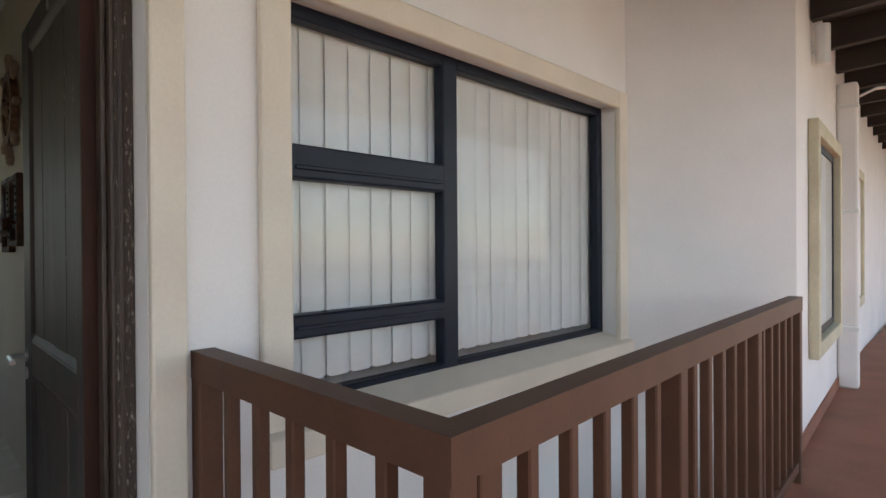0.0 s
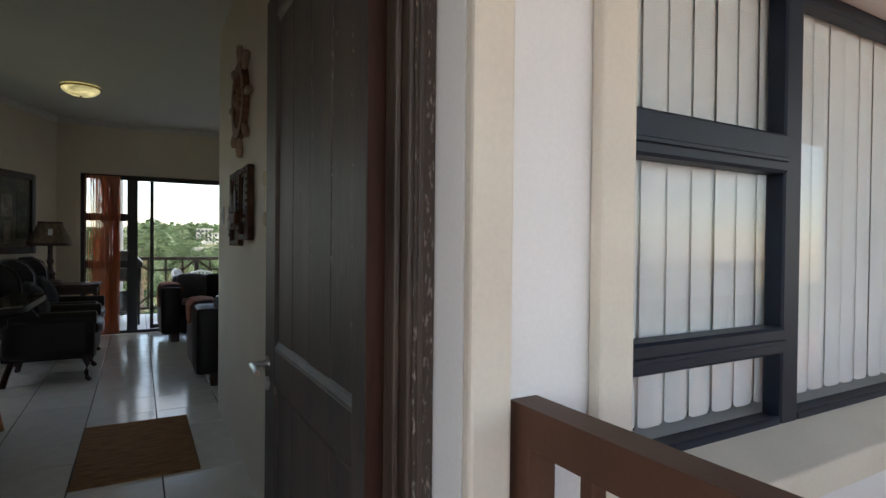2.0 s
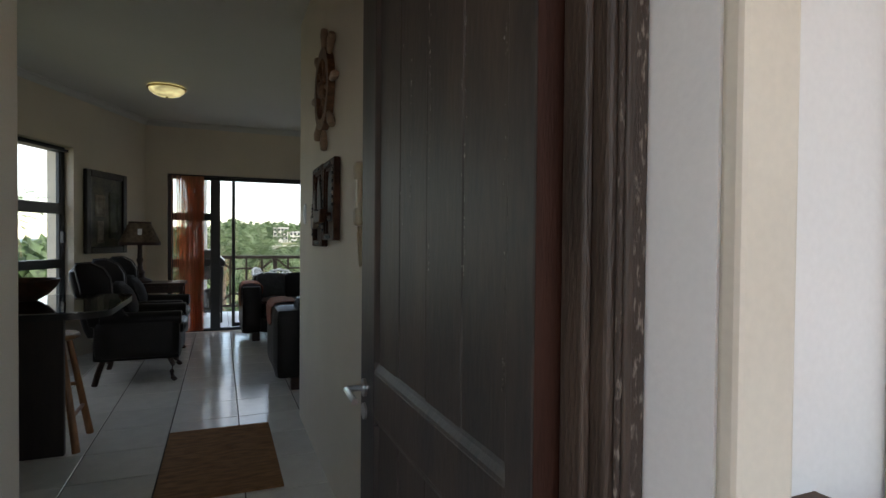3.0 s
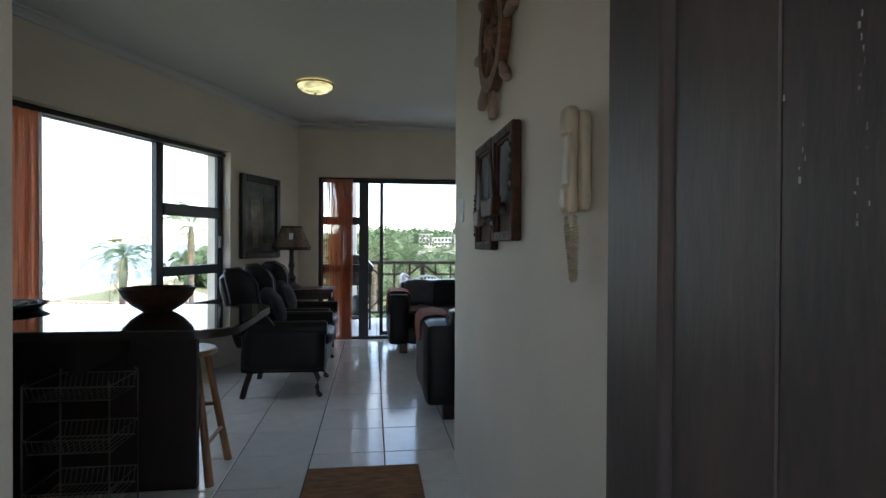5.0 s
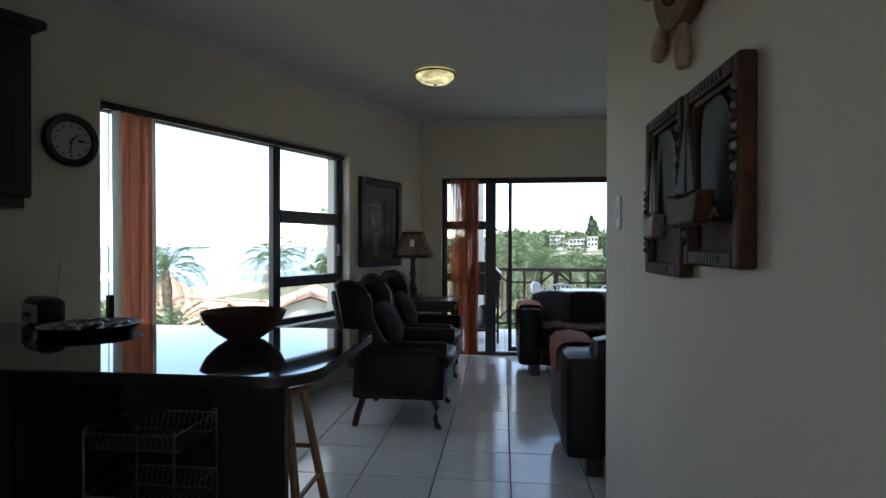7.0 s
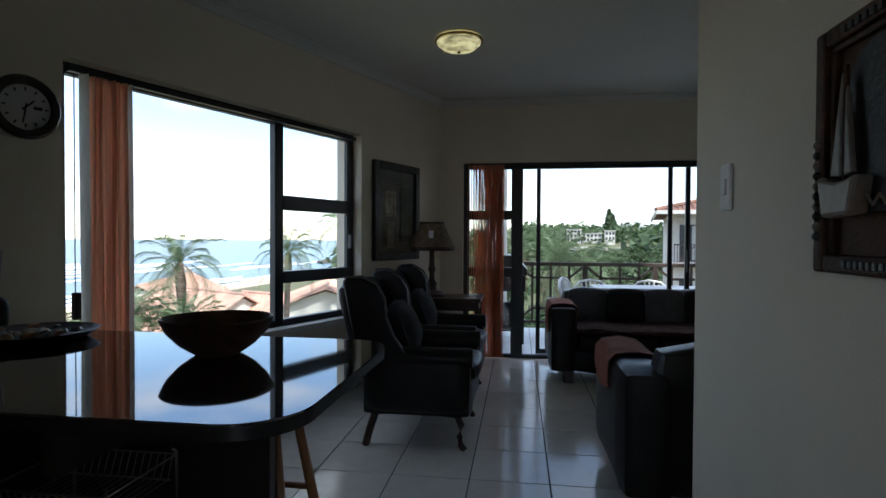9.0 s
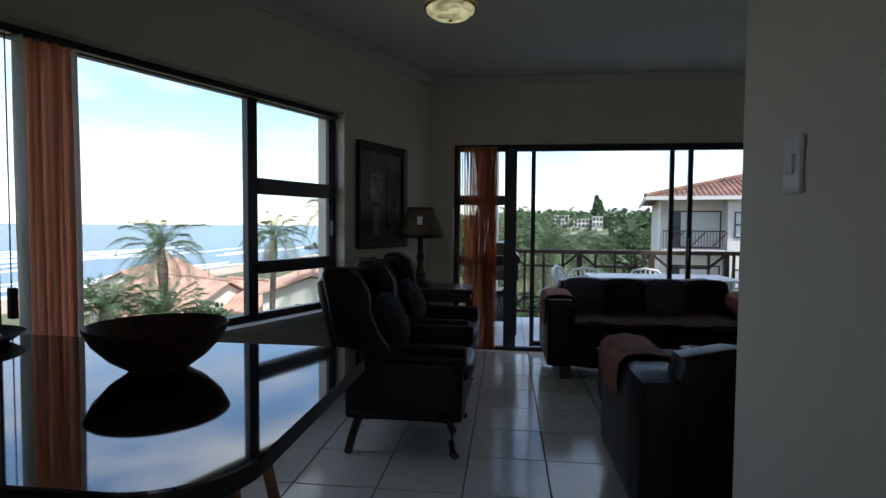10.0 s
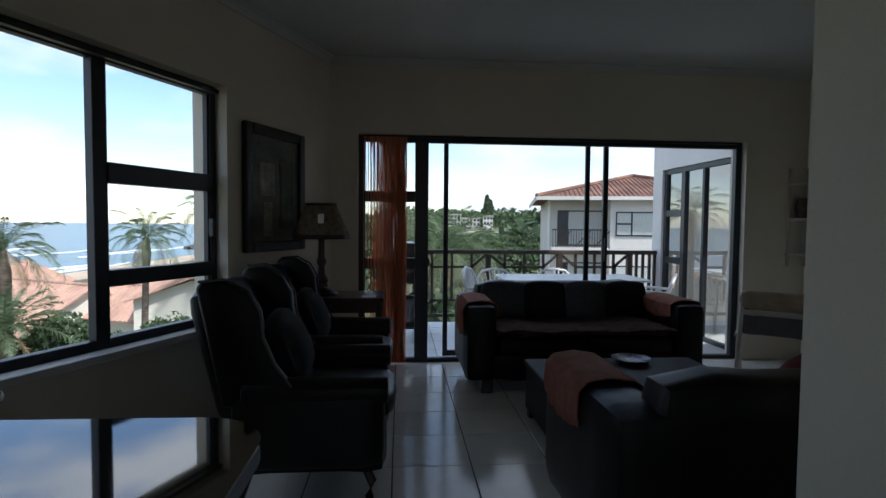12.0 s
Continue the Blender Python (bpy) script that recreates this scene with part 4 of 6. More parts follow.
part("antenna", rod((0.10, 0.02, 0.13), (0.13, 0.03, 0.33), 0.003), M_steel, rd)

# wall cabinet
wc = empty("wall_cabinet", WW @ Matrix.Translation((4.195, 0.0, 1.535)), "dark wood kitchen wall cabinet with a moulded top", "cabinet")
part("body", box(0, 0.9, 0.003, 0.30, 0, 0.82), M_cab, wc, bevel=0.003)
for k in range(2):
    d = part("door", box(0.005 + k * 0.45, 0.445 + k * 0.45, 0.30, 0.32, 0.005, 0.815), M_cab, wc, bevel=0.003)
    part("door_panel", box(0.07 + k * 0.45, 0.38 + k * 0.45, 0.318, 0.326, 0.08, 0.74), M_cab, d, bevel=0.006)
part("cornice", box(-0.05, 0.95, 0.003, 0.37, 0.822, 0.87), M_cab, wc, bevel=0.02)
part("light_rail", box(0.02, 0.88, 0.02, 0.28, -0.05, -0.002), M_cab, wc)

# door mat
bm = bmesh.new()
box(-3.83, -2.81, -0.205, 0.40, 0.001, 0.014, bm)
tagged(part("door_mat", bm, mat("coir_mat", (0.34, 0.17, 0.065), 0.95, vary=0.25, scale=10, bump=0.6, fine=180, stretch=(4, 1, 1)), None, bevel=0.004), "brown coir door mat on the tiled hall floor", "mat")

#=HALL WALL THINGS
M_wheel = mat("worn_wheel_wood", (0.24, 0.12, 0.06), 0.55, vary=0.35, scale=14, bump=0.3, stretch=(3, 3, 1))
M_shellw = mat("pale_handle_wood", (0.40, 0.29, 0.20), 0.5, vary=0.2, scale=20)
sw = empty("ship_wheel", Matrix.Translation((-2.85, HALL_Y - 0.004, 2.05)) @ Matrix.Rotation(radians(90), 4, "X"), "small wooden ship's wheel hung on the wall", "ship's wheel")
bm = bmesh.new()
N = 40
ring = []
for k in range(N):
    a = 2 * math.pi * k / N
    ring.append([bm.verts.new((r * math.cos(a), r * math.sin(a), z)) for r, z in ((0.155, 0.0), (0.21, 0.0), (0.21, 0.035), (0.155, 0.035))])
for k in range(N):
    a, b = ring[k], ring[(k + 1) % N]
    for i in range(4):
        bm.faces.new((a[i], a[(i + 1) % 4], b[(i + 1) % 4], b[i]))
part("rim", bm, M_wheel, sw, bevel=0.005)
part("hub", lathe([(0, 0), (0.05, 0), (0.055, 0.03), (0.03, 0.05), (0, 0.055)], 24), M_wheel, sw, smooth=True)
for k in range(8):
    m = Matrix.Rotation(2 * math.pi * k / 8, 4, "Z")
    sp = part("spoke", lathe([(0.010, 0.04), (0.014, 0.07), (0.008, 0.09), (0.012, 0.12), (0.010, 0.16)], 10, None, m @ Matrix.Translation((0, 0, 0.018)) @ Matrix.Rotation(radians(90), 4, "Y")), M_wheel, sw, smooth=True)
    part("handle", lathe([(0.010, 0.205), (0.016, 0.225), (0.022, 0.28), (0.017, 0.315), (0, 0.322)], 12, None, m @ Matrix.Translation((0, 0, 0.018)) @ Matrix.Rotation(radians(90), 4, "Y")), M_shellw, sp, smooth=True)

M_carv = mat("carved_brown_wood", (0.088, 0.038, 0.020), 0.55, vary=0.35, scale=16, bump=0.4, fine=70, spec=0.2)
M_carvbg = mat("carving_backboard", (0.10, 0.054, 0.033), 0.7, vary=0.3, scale=9, bump=0.3, spec=0.2)
M_bone = mat("bone_beads", (0.27, 0.225, 0.175), 0.4, vary=0.3)


M_slate = mat("slate_blue_backing", (0.030, 0.033, 0.040), 0.6, vary=0.3, scale=12, bump=0.3, fine=80)
M_darksail = mat("dark_olive_sail", (0.055, 0.050, 0.040), 0.6, vary=0.3, scale=18, bump=0.3)


def carving(x0, x1, z0, z1, depth, hull_w, proud, sail_mat, shift):
    """Shadow-box plaque: deep frame with dark beads, an arched slate backing and a small boat standing proud of it."""
    t = empty("carved_ship_plaque", Matrix.Translation(((x0 + x1) / 2, HALL_Y - 0.003, (z0 + z1) / 2)) @ Matrix.Rotation(radians(180), 4, "Z"), "carved wooden ship plaque with a beaded frame", "wall plaque", "pair of carved ship plaques")
    w, h = (x1 - x0) / 2, (z1 - z0) / 2
    f = 0.032
    flip = Matrix.Rotation(radians(90), 4, "X")
    part("board", box(-w + f, w - f, 0.0, 0.010, -h + f, h - f), M_carvbg, t)
    for q in ((-w, -w + f, -h, h), (w - f, w, -h, h), (-w + f, w - f, -h, -h + f), (-w + f, w - f, h - f, h)):
        part("frame_side", box(q[0], q[1], 0, depth, q[2], q[3]), M_carv, t, bevel=0.006)
    for q in ((-w + f, -w + f + 0.012, -h + f, h - f), (w - f - 0.012, w - f, -h + f, h - f), (-w + f + 0.012, w - f - 0.012, h - f - 0.012, h - f)):
        part("inner_lip", box(q[0], q[1], 0.010, depth * 0.7, q[2], q[3]), M_carv, t, bevel=0.003)
    aw, ab_, at = w * 0.52, -h * 0.52, h * 0.38
    arch = [(-aw, ab_), (aw, ab_)] + [(aw * math.cos(radians(k * 15)), at + aw * math.sin(radians(k * 15))) for k in range(13)]
    bm = prism([(x, z) for x, z in arch], 0, 0.008)
    bmesh.ops.transform(bm, matrix=Matrix.Translation((0, 0.0185, 0)) @ flip, verts=bm.verts[:])
    part("arched_backing", bm, M_slate, t, "dark slate-blue arched backing")
    for k in range(10):
        for sx, zz in ((-1, h * 0.28), (1, -h * 0.32)):
            part("bead", lathe([(0.0085, 0), (0.0085, 0.004), (0.005, 0.008), (0, 0.009)], 8, None, Matrix.Translation((sx * (w - f / 2), depth - 0.001, zz + (k - 4.5) * 0.0185)) @ Matrix.Rotation(radians(-90), 4, "X")), M_bone if k % 2 else M_black, t, smooth=True)
    for k in range(8):
        part("bead", box((k - 3.5) * 0.019 - 0.006, (k - 3.5) * 0.019 + 0.006, depth - 0.001, depth + 0.005, h - 0.026, h - 0.012), M_black, t, bevel=0.002)
        part("bead", box((k - 3.5) * 0.016 - 0.005, (k - 3.5) * 0.016 + 0.005, depth - 0.001, depth + 0.004, -h + 0.010, -h + 0.024), M_black, t, bevel=0.002)
    zig = [((k - 2.5) * 0.016, 0.0285, -h * 0.44 + (0.008 if k % 2 else -0.008)) for k in range(6)]
    part("zigzag_wave", tube(zig, 0.003, None, 5), M_bone, t, "white zigzag wave")
    hull = [(-hull_w, 0.012), (-hull_w * 0.72, -0.052), (hull_w * 0.72, -0.056), (hull_w * 1.05, 0.018), (0, 0.004)]
    bm = prism(hull, 0, 0.034)
    bmesh.ops.transform(bm, matrix=Matrix.Translation((shift, proud, -h * 0.30)) @ flip, verts=bm.verts[:])
    part("ship_hull", bm, M_carv if not shift else M_bone, t, bevel=0.007)
    part("hull_peg", rod((shift, 0.012, -h * 0.34), (shift, proud - 0.03, -h * 0.34), 0.008), M_carv, t)
    part("mast", rod((shift, proud - 0.018, -h * 0.30), (shift, proud - 0.018, h * 0.62), 0.004), M_carv, t)
    for sgn, top, wd in ((1, h * 0.58, hull_w * 0.62), (-1, h * 0.46, hull_w * 0.5)):
        bm = prism([(0.006 * sgn, -h * 0.24), (wd * sgn, -h * 0.22), (wd * sgn * 0.5, h * 0.25), (0.006 * sgn, top)], 0, 0.010)
        bmesh.ops.transform(bm, matrix=Matrix.Translation((shift, proud - 0.012, 0)) @ flip, verts=bm.verts[:])
        part("sail", bm, sail_mat, t, bevel=0.003)
    return t


carving(-3.145, -2.825, 1.228, 1.662, 0.032, 0.055, 0.050, M_bone, 0.06)
carving(-2.80, -2.50, 1.262, 1.655, 0.034, 0.105, 0.088, M_darksail, 0.0)

ic = empty("intercom_phone", Matrix.Translation((-1.988, HALL_Y - 0.002, 1.438)) @ Matrix.Rotation(radians(180), 4, "Z") @ Matrix.Diagonal((1.1, 1.1, 1.02, 1)), "ivory wall intercom with handset and coiled cord", "intercom")
part("base", soft(-0.054, 0.050, 0.0, 0.027, -0.112, 0.108, 0.012), M_ivory, ic, smooth=True)
hs = part("handset", soft(-0.052, -0.006, 0.028, 0.050, -0.115, 0.114, 0.012), M_ivory, ic, smooth=True)
part("earpiece", soft(-0.052, -0.004, 0.025, 0.056, 0.05, 0.116, 0.014), M_ivory, hs, smooth=True)
part("mouthpiece", soft(-0.052, -0.004, 0.025, 0.056, -0.117, -0.05, 0.014), M_ivory, hs, smooth=True)
for k in range(5):
    part("speaker_slot", box(0.010, 0.036, 0.0272, 0.0285, 0.032 + k * 0.01, 0.036 + k * 0.01), M_carvbg, ic)
co = []
for k in range(300):
    s = k / 299
    if s < 0.5:
        base = Vector((-0.035 + 0.01 * s, 0.03, -0.12 - 0.145 * (s / 0.5)))
    else:
        base = Vector((-0.025 + 0.042 * (s - 0.5) / 0.5, 0.03, -0.265 + 0.145 * (s - 0.5) / 0.5))
    a = k * 2 * math.pi / 7
    loose = 0.0062 if 0.08 < s < 0.92 else 0.003
    co.append(base + Vector((loose * math.cos(a), loose * math.sin(a), 0)))
part("coiled_cord", tube(co, 0.0026, None, 5), M_ivory, ic, smooth=True)
ls = empty("light_switch", Matrix.Translation((-3.655, HALL_Y - 0.001, 1.432)) @ Matrix.Rotation(radians(180), 4, "Z"), "white plastic light switch on the hall wall", "light switch")
part("plate", soft(-0.036, 0.036, 0, 0.009, -0.065, 0.065, 0.005), M_white_pl, ls, smooth=True)
part("rocker", box(-0.014, 0.014, 0.008, 0.015, -0.022, 0.025), M_white_pl, ls, bevel=0.003)

#=CURTAINS
vc = empty("window_blind", None, "stacked terracotta and cream vertical blind at the window", "blind")
part("track", box(1.40, 3.66, -0.06, -0.02, 2.135, 2.16, None, WW), M_alu, vc)


def fold_sheet(u0, u1, v, z0, z1, n, amp, mat_, name, seed, m):
    rnd = random.Random(seed)
    bm = bmesh.new()
    rows = []
    for z in [z0 + (z1 - z0) * k / 10 for k in range(11)]:
        rows.append([bm.verts.new((u0 + (u1 - u0) * i / n + 0.003 * math.sin(z * 3 + i), v + amp * (1 if i % 2 else -1) * (0.8 + 0.3 * math.sin(i * 1.7)), z)) for i in range(n + 1)])
    for a, b in zip(rows, rows[1:]):
        for i in range(n):
            bm.faces.new((a[i], a[i + 1], b[i + 1], b[i]))
    bmesh.ops.solidify(bm, geom=bm.faces[:], thickness=0.002)
    bmesh.ops.transform(bm, matrix=m, verts=bm.verts[:])
    return part(name, bm, mat_, vc)


fold_sheet(3.335, 3.36, -0.035, 0.66, 2.135, 2, 0.03, M_blind, "cream_slats", 1, WW)
fold_sheet(3.362, 3.555, -0.035, 0.66, 2.135, 12, 0.035, M_orange, "terracotta_slats", 2, WW)
fold_sheet(3.557, 3.615, -0.035, 0.66, 2.135, 3, 0.035, M_blind, "cream_slats", 3, WW)
part("pull_chain", rod(WW @ Vector((3.635, -0.03, 0.95)), WW @ Vector((3.635, -0.03, 2.13)), 0.003, n=6), M_alu, vc)
part("chain_weight", box(3.625, 3.655, -0.03, 0.012, 0.86, 1.0, None, WW), M_cab, vc, bevel=0.004)

scn = empty("string_curtain", None, "terracotta string curtain gathered at the balcony door", "curtain")
part("curtain_rail", box(-0.5, 3.05, 0.02, 0.05, 2.085, 2.105, None, SD), M_alu, scn)
bm = bmesh.new()
rs = random.Random(3)
for k in range(230):
    u = -0.50 + 0.37 * (k / 229) ** 0.55 + rs.uniform(-0.01, 0.01)
    v = rs.uniform(-0.02, 0.01)
    w = rs.uniform(0.0013, 0.0032)
    tube([SD @ Vector((u + rs.uniform(-0.004, 0.004), v, z)) for z in (0.02, 0.6, 1.2, 1.7, 2.085)], w, bm, 4)
tagged(part("string_fringe", bm, M_orange, scn, "terracotta strings"), kind="stuff")


#=WALKWAY
M_winfar = mat("cream_window_band", (0.62, 0.56, 0.40), 0.8, vary=0.1, scale=4, bump=0.1)
# far wall frame: local x runs away along the walkway, local y into the house
wa, wb = Vector((0.35, 3.85, 0)), Vector((0.159, 6.86, 0))
wdir = (wb - wa).normalized()
WK = Matrix(((wdir.x, -wdir.y, 0, wa.x), (wdir.y, wdir.x, 0, wa.y), (0, 0, 1, 0), (0, 0, 0, 1)))


def far_window(u0, u1, z0, z1, label):
    t = empty("window_3", None, label, "window", kind="structure")
    w = 0.1
    for q in ((u0 - w, u0, z0 - w, z1 + w), (u1, u1 + w, z0 - w, z1 + w), (u0, u1, z1, z1 + w), (u0, u1, z0 - w, z0)):
        part("band", box(q[0], q[1], -0.06, -0.002, q[2], q[3], None, WK), M_winfar, t, bevel=0.006)
    part("frame", hole_wall(u0, u1, z0, z1, -0.012, -0.004, [(u0 + 0.05, u1 - 0.05, z0 + 0.05, z1 - 0.05)], WK), M_alu_out, t)
    part("blind_behind", box(u0 + 0.05, u1 - 0.05, -0.0035, -0.002, z0 + 0.05, z1 - 0.05, None, WK), M_blind, t)
    p = pane(u0 + 0.05, u1 - 0.05, z0 + 0.05, z1 - 0.05, -0.009, WK, t)
    return t


far_window(0.53, 1.70, 0.60, 1.95, "cream-banded walkway window with a blind behind the glass")
far_window(3.0, 4.1, 0.65, 1.95, "distant walkway window with a dark frame")
far_window(5.4, 6.2, 0.9, 1.95, "small distant walkway window")
dp = empty("downpipe", None, "white painted downpipe on the walkway wall", "downpipe")
part("pipe", box(2.02, 2.16, -0.15, -0.002, 0.0, 2.62, None, WK), M_wall_out, dp, bevel=0.02)
for zz in (0.5, 1.5, 2.4):
    part("bracket", box(2.005, 2.175, -0.155, -0.002, zz, zz + 0.035, None, WK), M_white_pl, dp, bevel=0.004)
struct("baseboard_walkway", box(0.0, 9.0, -0.014, -0.001, 0, 0.09, None, WK), M_walk, "red painted skirting along the walkway wall", "baseboard")
wl_ = empty("wall_light", WK @ Matrix.Translation((0.62, 0, 2.55)), "white cylinder wall light under the walkway roof", "wall light")
part("body", rod((0, -0.06, -0.12), (0, -0.06, 0.14), 0.045, n=20), M_white_pl, wl_, smooth=True)
part("bracket", box(-0.02, 0.02, -0.03, -0.002, -0.03, 0.03), M_white_pl, wl_)
rfb = empty("walkway_roof", None, "dark timber walkway roof on exposed rafters", "roof", kind="structure")
RP = 0.03       # rise of the roof per metre outwards


def roof_bar(x0, x1, y0, y1, drop, thick):
    """Member that follows the roof's pitch: its top lies drop below the boarding."""
    z = lambda x: 2.90 + RP * (x - 0.35) - drop
    bm = prism([(x0, z(x0) - thick), (x1, z(x1) - thick), (x1, z(x1)), (x0, z(x0))], y0, y1)
    bmesh.ops.transform(bm, matrix=Matrix(((1, 0, 0, 0), (0, 0, 1, 0), (0, 1, 0, 0), (0, 0, 0, 1))), verts=bm.verts[:])
    return bm


part("boarding", roof_bar(-0.398, 2.6, -3.0, 14.0, -0.04, 0.04), M_beam, rfb)
for k in range(23):
    y = -2.8 + k * 0.72
    x0 = -0.398 if y < 3.2 else 0.36 - 0.065 * (y - 3.85)
    part("rafter", roof_bar(x0, 2.56, y - 0.035, y + 0.035, 0.001, 0.10 if y < 3.2 else 0.19), M_beam, rfb)
part("wall_plate", box(2.46, 2.56, -3.0, 14, 2.64, 2.80), M_beam, rfb)
bm = bmesh.new()
for k in range(56):
    rod((2.42, -2.85 + k * 0.30, 2.955), (2.74, -2.85 + k * 0.30, 2.96), 0.07, None, bm, 8)
tagged(part("eave_tiles", bm, M_white_pl, rfb, "pale scalloped eave tiles"), kind="stuff")
tagged(part("conduit", tube([WK @ Vector((2.3, -0.02, 2.5)), WK @ Vector((2.3, -0.25, 2.6)), WK @ Vector((2.6, -0.5, 2.65))], 0.02), M_steel, None, smooth=True), "grey bent conduit under the walkway roof", "pipe")
struct("wall_walkway_end", box(-0.6, 3.0, 13.8, 13.98, -0.1, 2.86), M_wall_out, "white end wall of the walkway", "wall")
struct("wall_below_walkway", box(0.36, 0.40, 0.79, 3.70, -3.2, -0.2), M_wall_out, "white plaster edge below the walkway", "wall")

#=BALCONY
struct("floor_balcony", box(-10.15, -8.16, -1.0, 3.4, -0.3, -0.03), M_grout, "tiled balcony slab", "floor")
struct("wall_balcony_side", hole_wall(-10.1, -8.151, -0.3, 2.9, 3.27, 3.47, [(-9.85, -8.35, -0.03, 2.03)]), M_wall_out, "pale plastered balcony side wall with a sliding door", "wall")
bd = empty("door_3", None, "dark aluminium sliding door of the neighbouring room", "sliding door", kind="structure")
I4 = Matrix.Identity(4)
bar_frame([(-9.85, -9.79, -0.03, 2.03), (-8.41, -8.35, -0.03, 2.03), (-9.79, -8.41, 1.97, 2.03), (-9.79, -8.41, -0.03, 0.02), (-9.42, -9.33, 0.02, 1.97), (-8.95, -8.90, 0.02, 1.97)], 3.30, 3.36, I4, M_alu, bd)
bar_frame([(-9.79, -9.42, 1.42, 1.50), (-9.79, -9.42, 0.82, 0.90)], 3.30, 3.36, I4, M_alu, bd, "transom")
M_glass_dark = glass_mat("reflective_door_glass", (0.55, 0.58, 0.58), 0.25)
for q in ((-9.79, -9.42, 0.02, 0.82), (-9.79, -9.42, 0.90, 1.42), (-9.79, -9.42, 1.50, 1.97), (-9.33, -8.95, 0.02, 1.97), (-8.90, -8.41, 0.02, 1.97)):
    pane(*q, 3.33, I4, bd, M_glass_dark)
struct("wall_next_room", hole_wall(-10.1, -7.6, -0.1, 2.6, 5.4, 5.5, []), M_wall_in, "plain wall of the neighbouring room", "wall")
struct("floor_next_room", box(-10.1, -7.6, 3.472, 5.4, -0.2, -0.05), M_tile, "tiled floor of the neighbouring room", "floor")
struct("ceiling_next_room", box(-10.1, -8.152, 3.472, 5.5, 2.6, 2.75), M_ceiling, "plain ceiling of the neighbouring room", "ceiling")
struct("wall_next_room_end", box(-10.1, -9.95, 3.472, 5.4, -0.1, 2.6), M_wall_out, "plain end wall of the neighbouring room", "wall")
struct("column_balcony", box(-10.1, -9.88, -0.42, -0.13, -0.3, 3.1), M_wall_out, "pale plastered balcony column", "column", bevel=0.006)
M_brail = mat("brown_balcony_timber", (0.075, 0.050, 0.036), 0.55, vary=0.25, scale=6, bump=0.15)
br = empty("balcony_railing", None, "brown timber balcony railing with angled braces", "railing")
BX, BT = -9.98, 0.965
part("top_rail", box(BX - 0.04, BX + 0.04, -0.12, 3.268, BT - 0.055, BT), M_brail, br, bevel=0.008)
part("bottom_rail", box(BX - 0.02, BX + 0.02, -0.12, 3.268, 0.08, 0.12), M_brail, br)
posts = [0.02, 0.98, 1.94, 2.90]
for y in posts:
    part("post", box(BX - 0.035, BX + 0.035, y - 0.035, y + 0.035, -0.029, BT - 0.055), M_brail, br, bevel=0.004)


def bar(a, b, r, bm=None):
    bm = bm or bmesh.new()
    d = Vector(b) - Vector(a)
    m = Matrix.Translation((Vector(a) + Vector(b)) / 2) @ d.to_track_quat("Z", "X").to_matrix().to_4x4()
    return box(-r, r, -r, r, -d.length / 2, d.length / 2, bm, m)


for a, b in zip(posts, posts[1:]):
    i0, i1 = a + 0.22, b - 0.22
    for y in (i0, i1):
        part("baluster", bar((BX, y, 0.12), (BX, y, BT - 0.055), 0.016), M_brail, br)
    for zz in (0.30, 0.74):
        part("brace_rail", bar((BX, i0, zz), (BX, i1, zz), 0.016), M_brail, br)
    for y0, y1 in ((a + 0.035, i0), (b - 0.035, i1)):
        part("brace", bar((BX, y0, BT - 0.07), (BX, y1, 0.74), 0.016), M_brail, br)
        part("brace", bar((BX, y0, 0.13), (BX, y1, 0.30), 0.016), M_brail, br)
    mid = (a + b) / 2
    part("baluster", bar((BX, mid, 0.756), (BX, mid, BT - 0.055), 0.016), M_brail, br)
    part("baluster", bar((BX, mid, 0.316), (BX, mid, 0.724), 0.016), M_brail, br)
for y in (3.0, 3.09, 3.18, 3.25):
    part("baluster", bar((BX, y, 0.12), (BX, y, BT - 0.055), 0.016), M_brail, br)

tbm = bmesh.new()
box(-0.197, 0.197, -0.197, 0.197, -0.008, 0, tbm)
btile = bpy.data.meshes.new("tile")
tbm.to_mesh(btile)
tbm.free()
btile.materials.append(mat("pale_balcony_tile", (0.62, 0.62, 0.62), 0.3, vary=0.06, scale=8, bump=0.05, tint_rand=0.05))
bfl = bpy.data.objects["floor_balcony"]
for i in range(5):
    for j in range(11):
        o = link("tile", btile, bfl)
        o.location = (-8.37 - i * 0.4, -0.8 + j * 0.4, -0.022)

tb_ = empty("patio_table", Matrix.Translation((-9.20, 1.72, -0.022)), "white plastic patio table on the balcony", "table")
part("tabletop", box(-0.40, 0.40, -0.72, 0.95, 0.68, 0.705), M_white_pl, tb_, bevel=0.01, seg=2)
for sx in (-1, 1):
    for yy in (-0.6, 0.83):
        part("leg", rod((sx * 0.33, yy, 0), (sx * 0.30, yy, 0.68), 0.03, 0.04, n=10), M_white_pl, tb_, smooth=True)


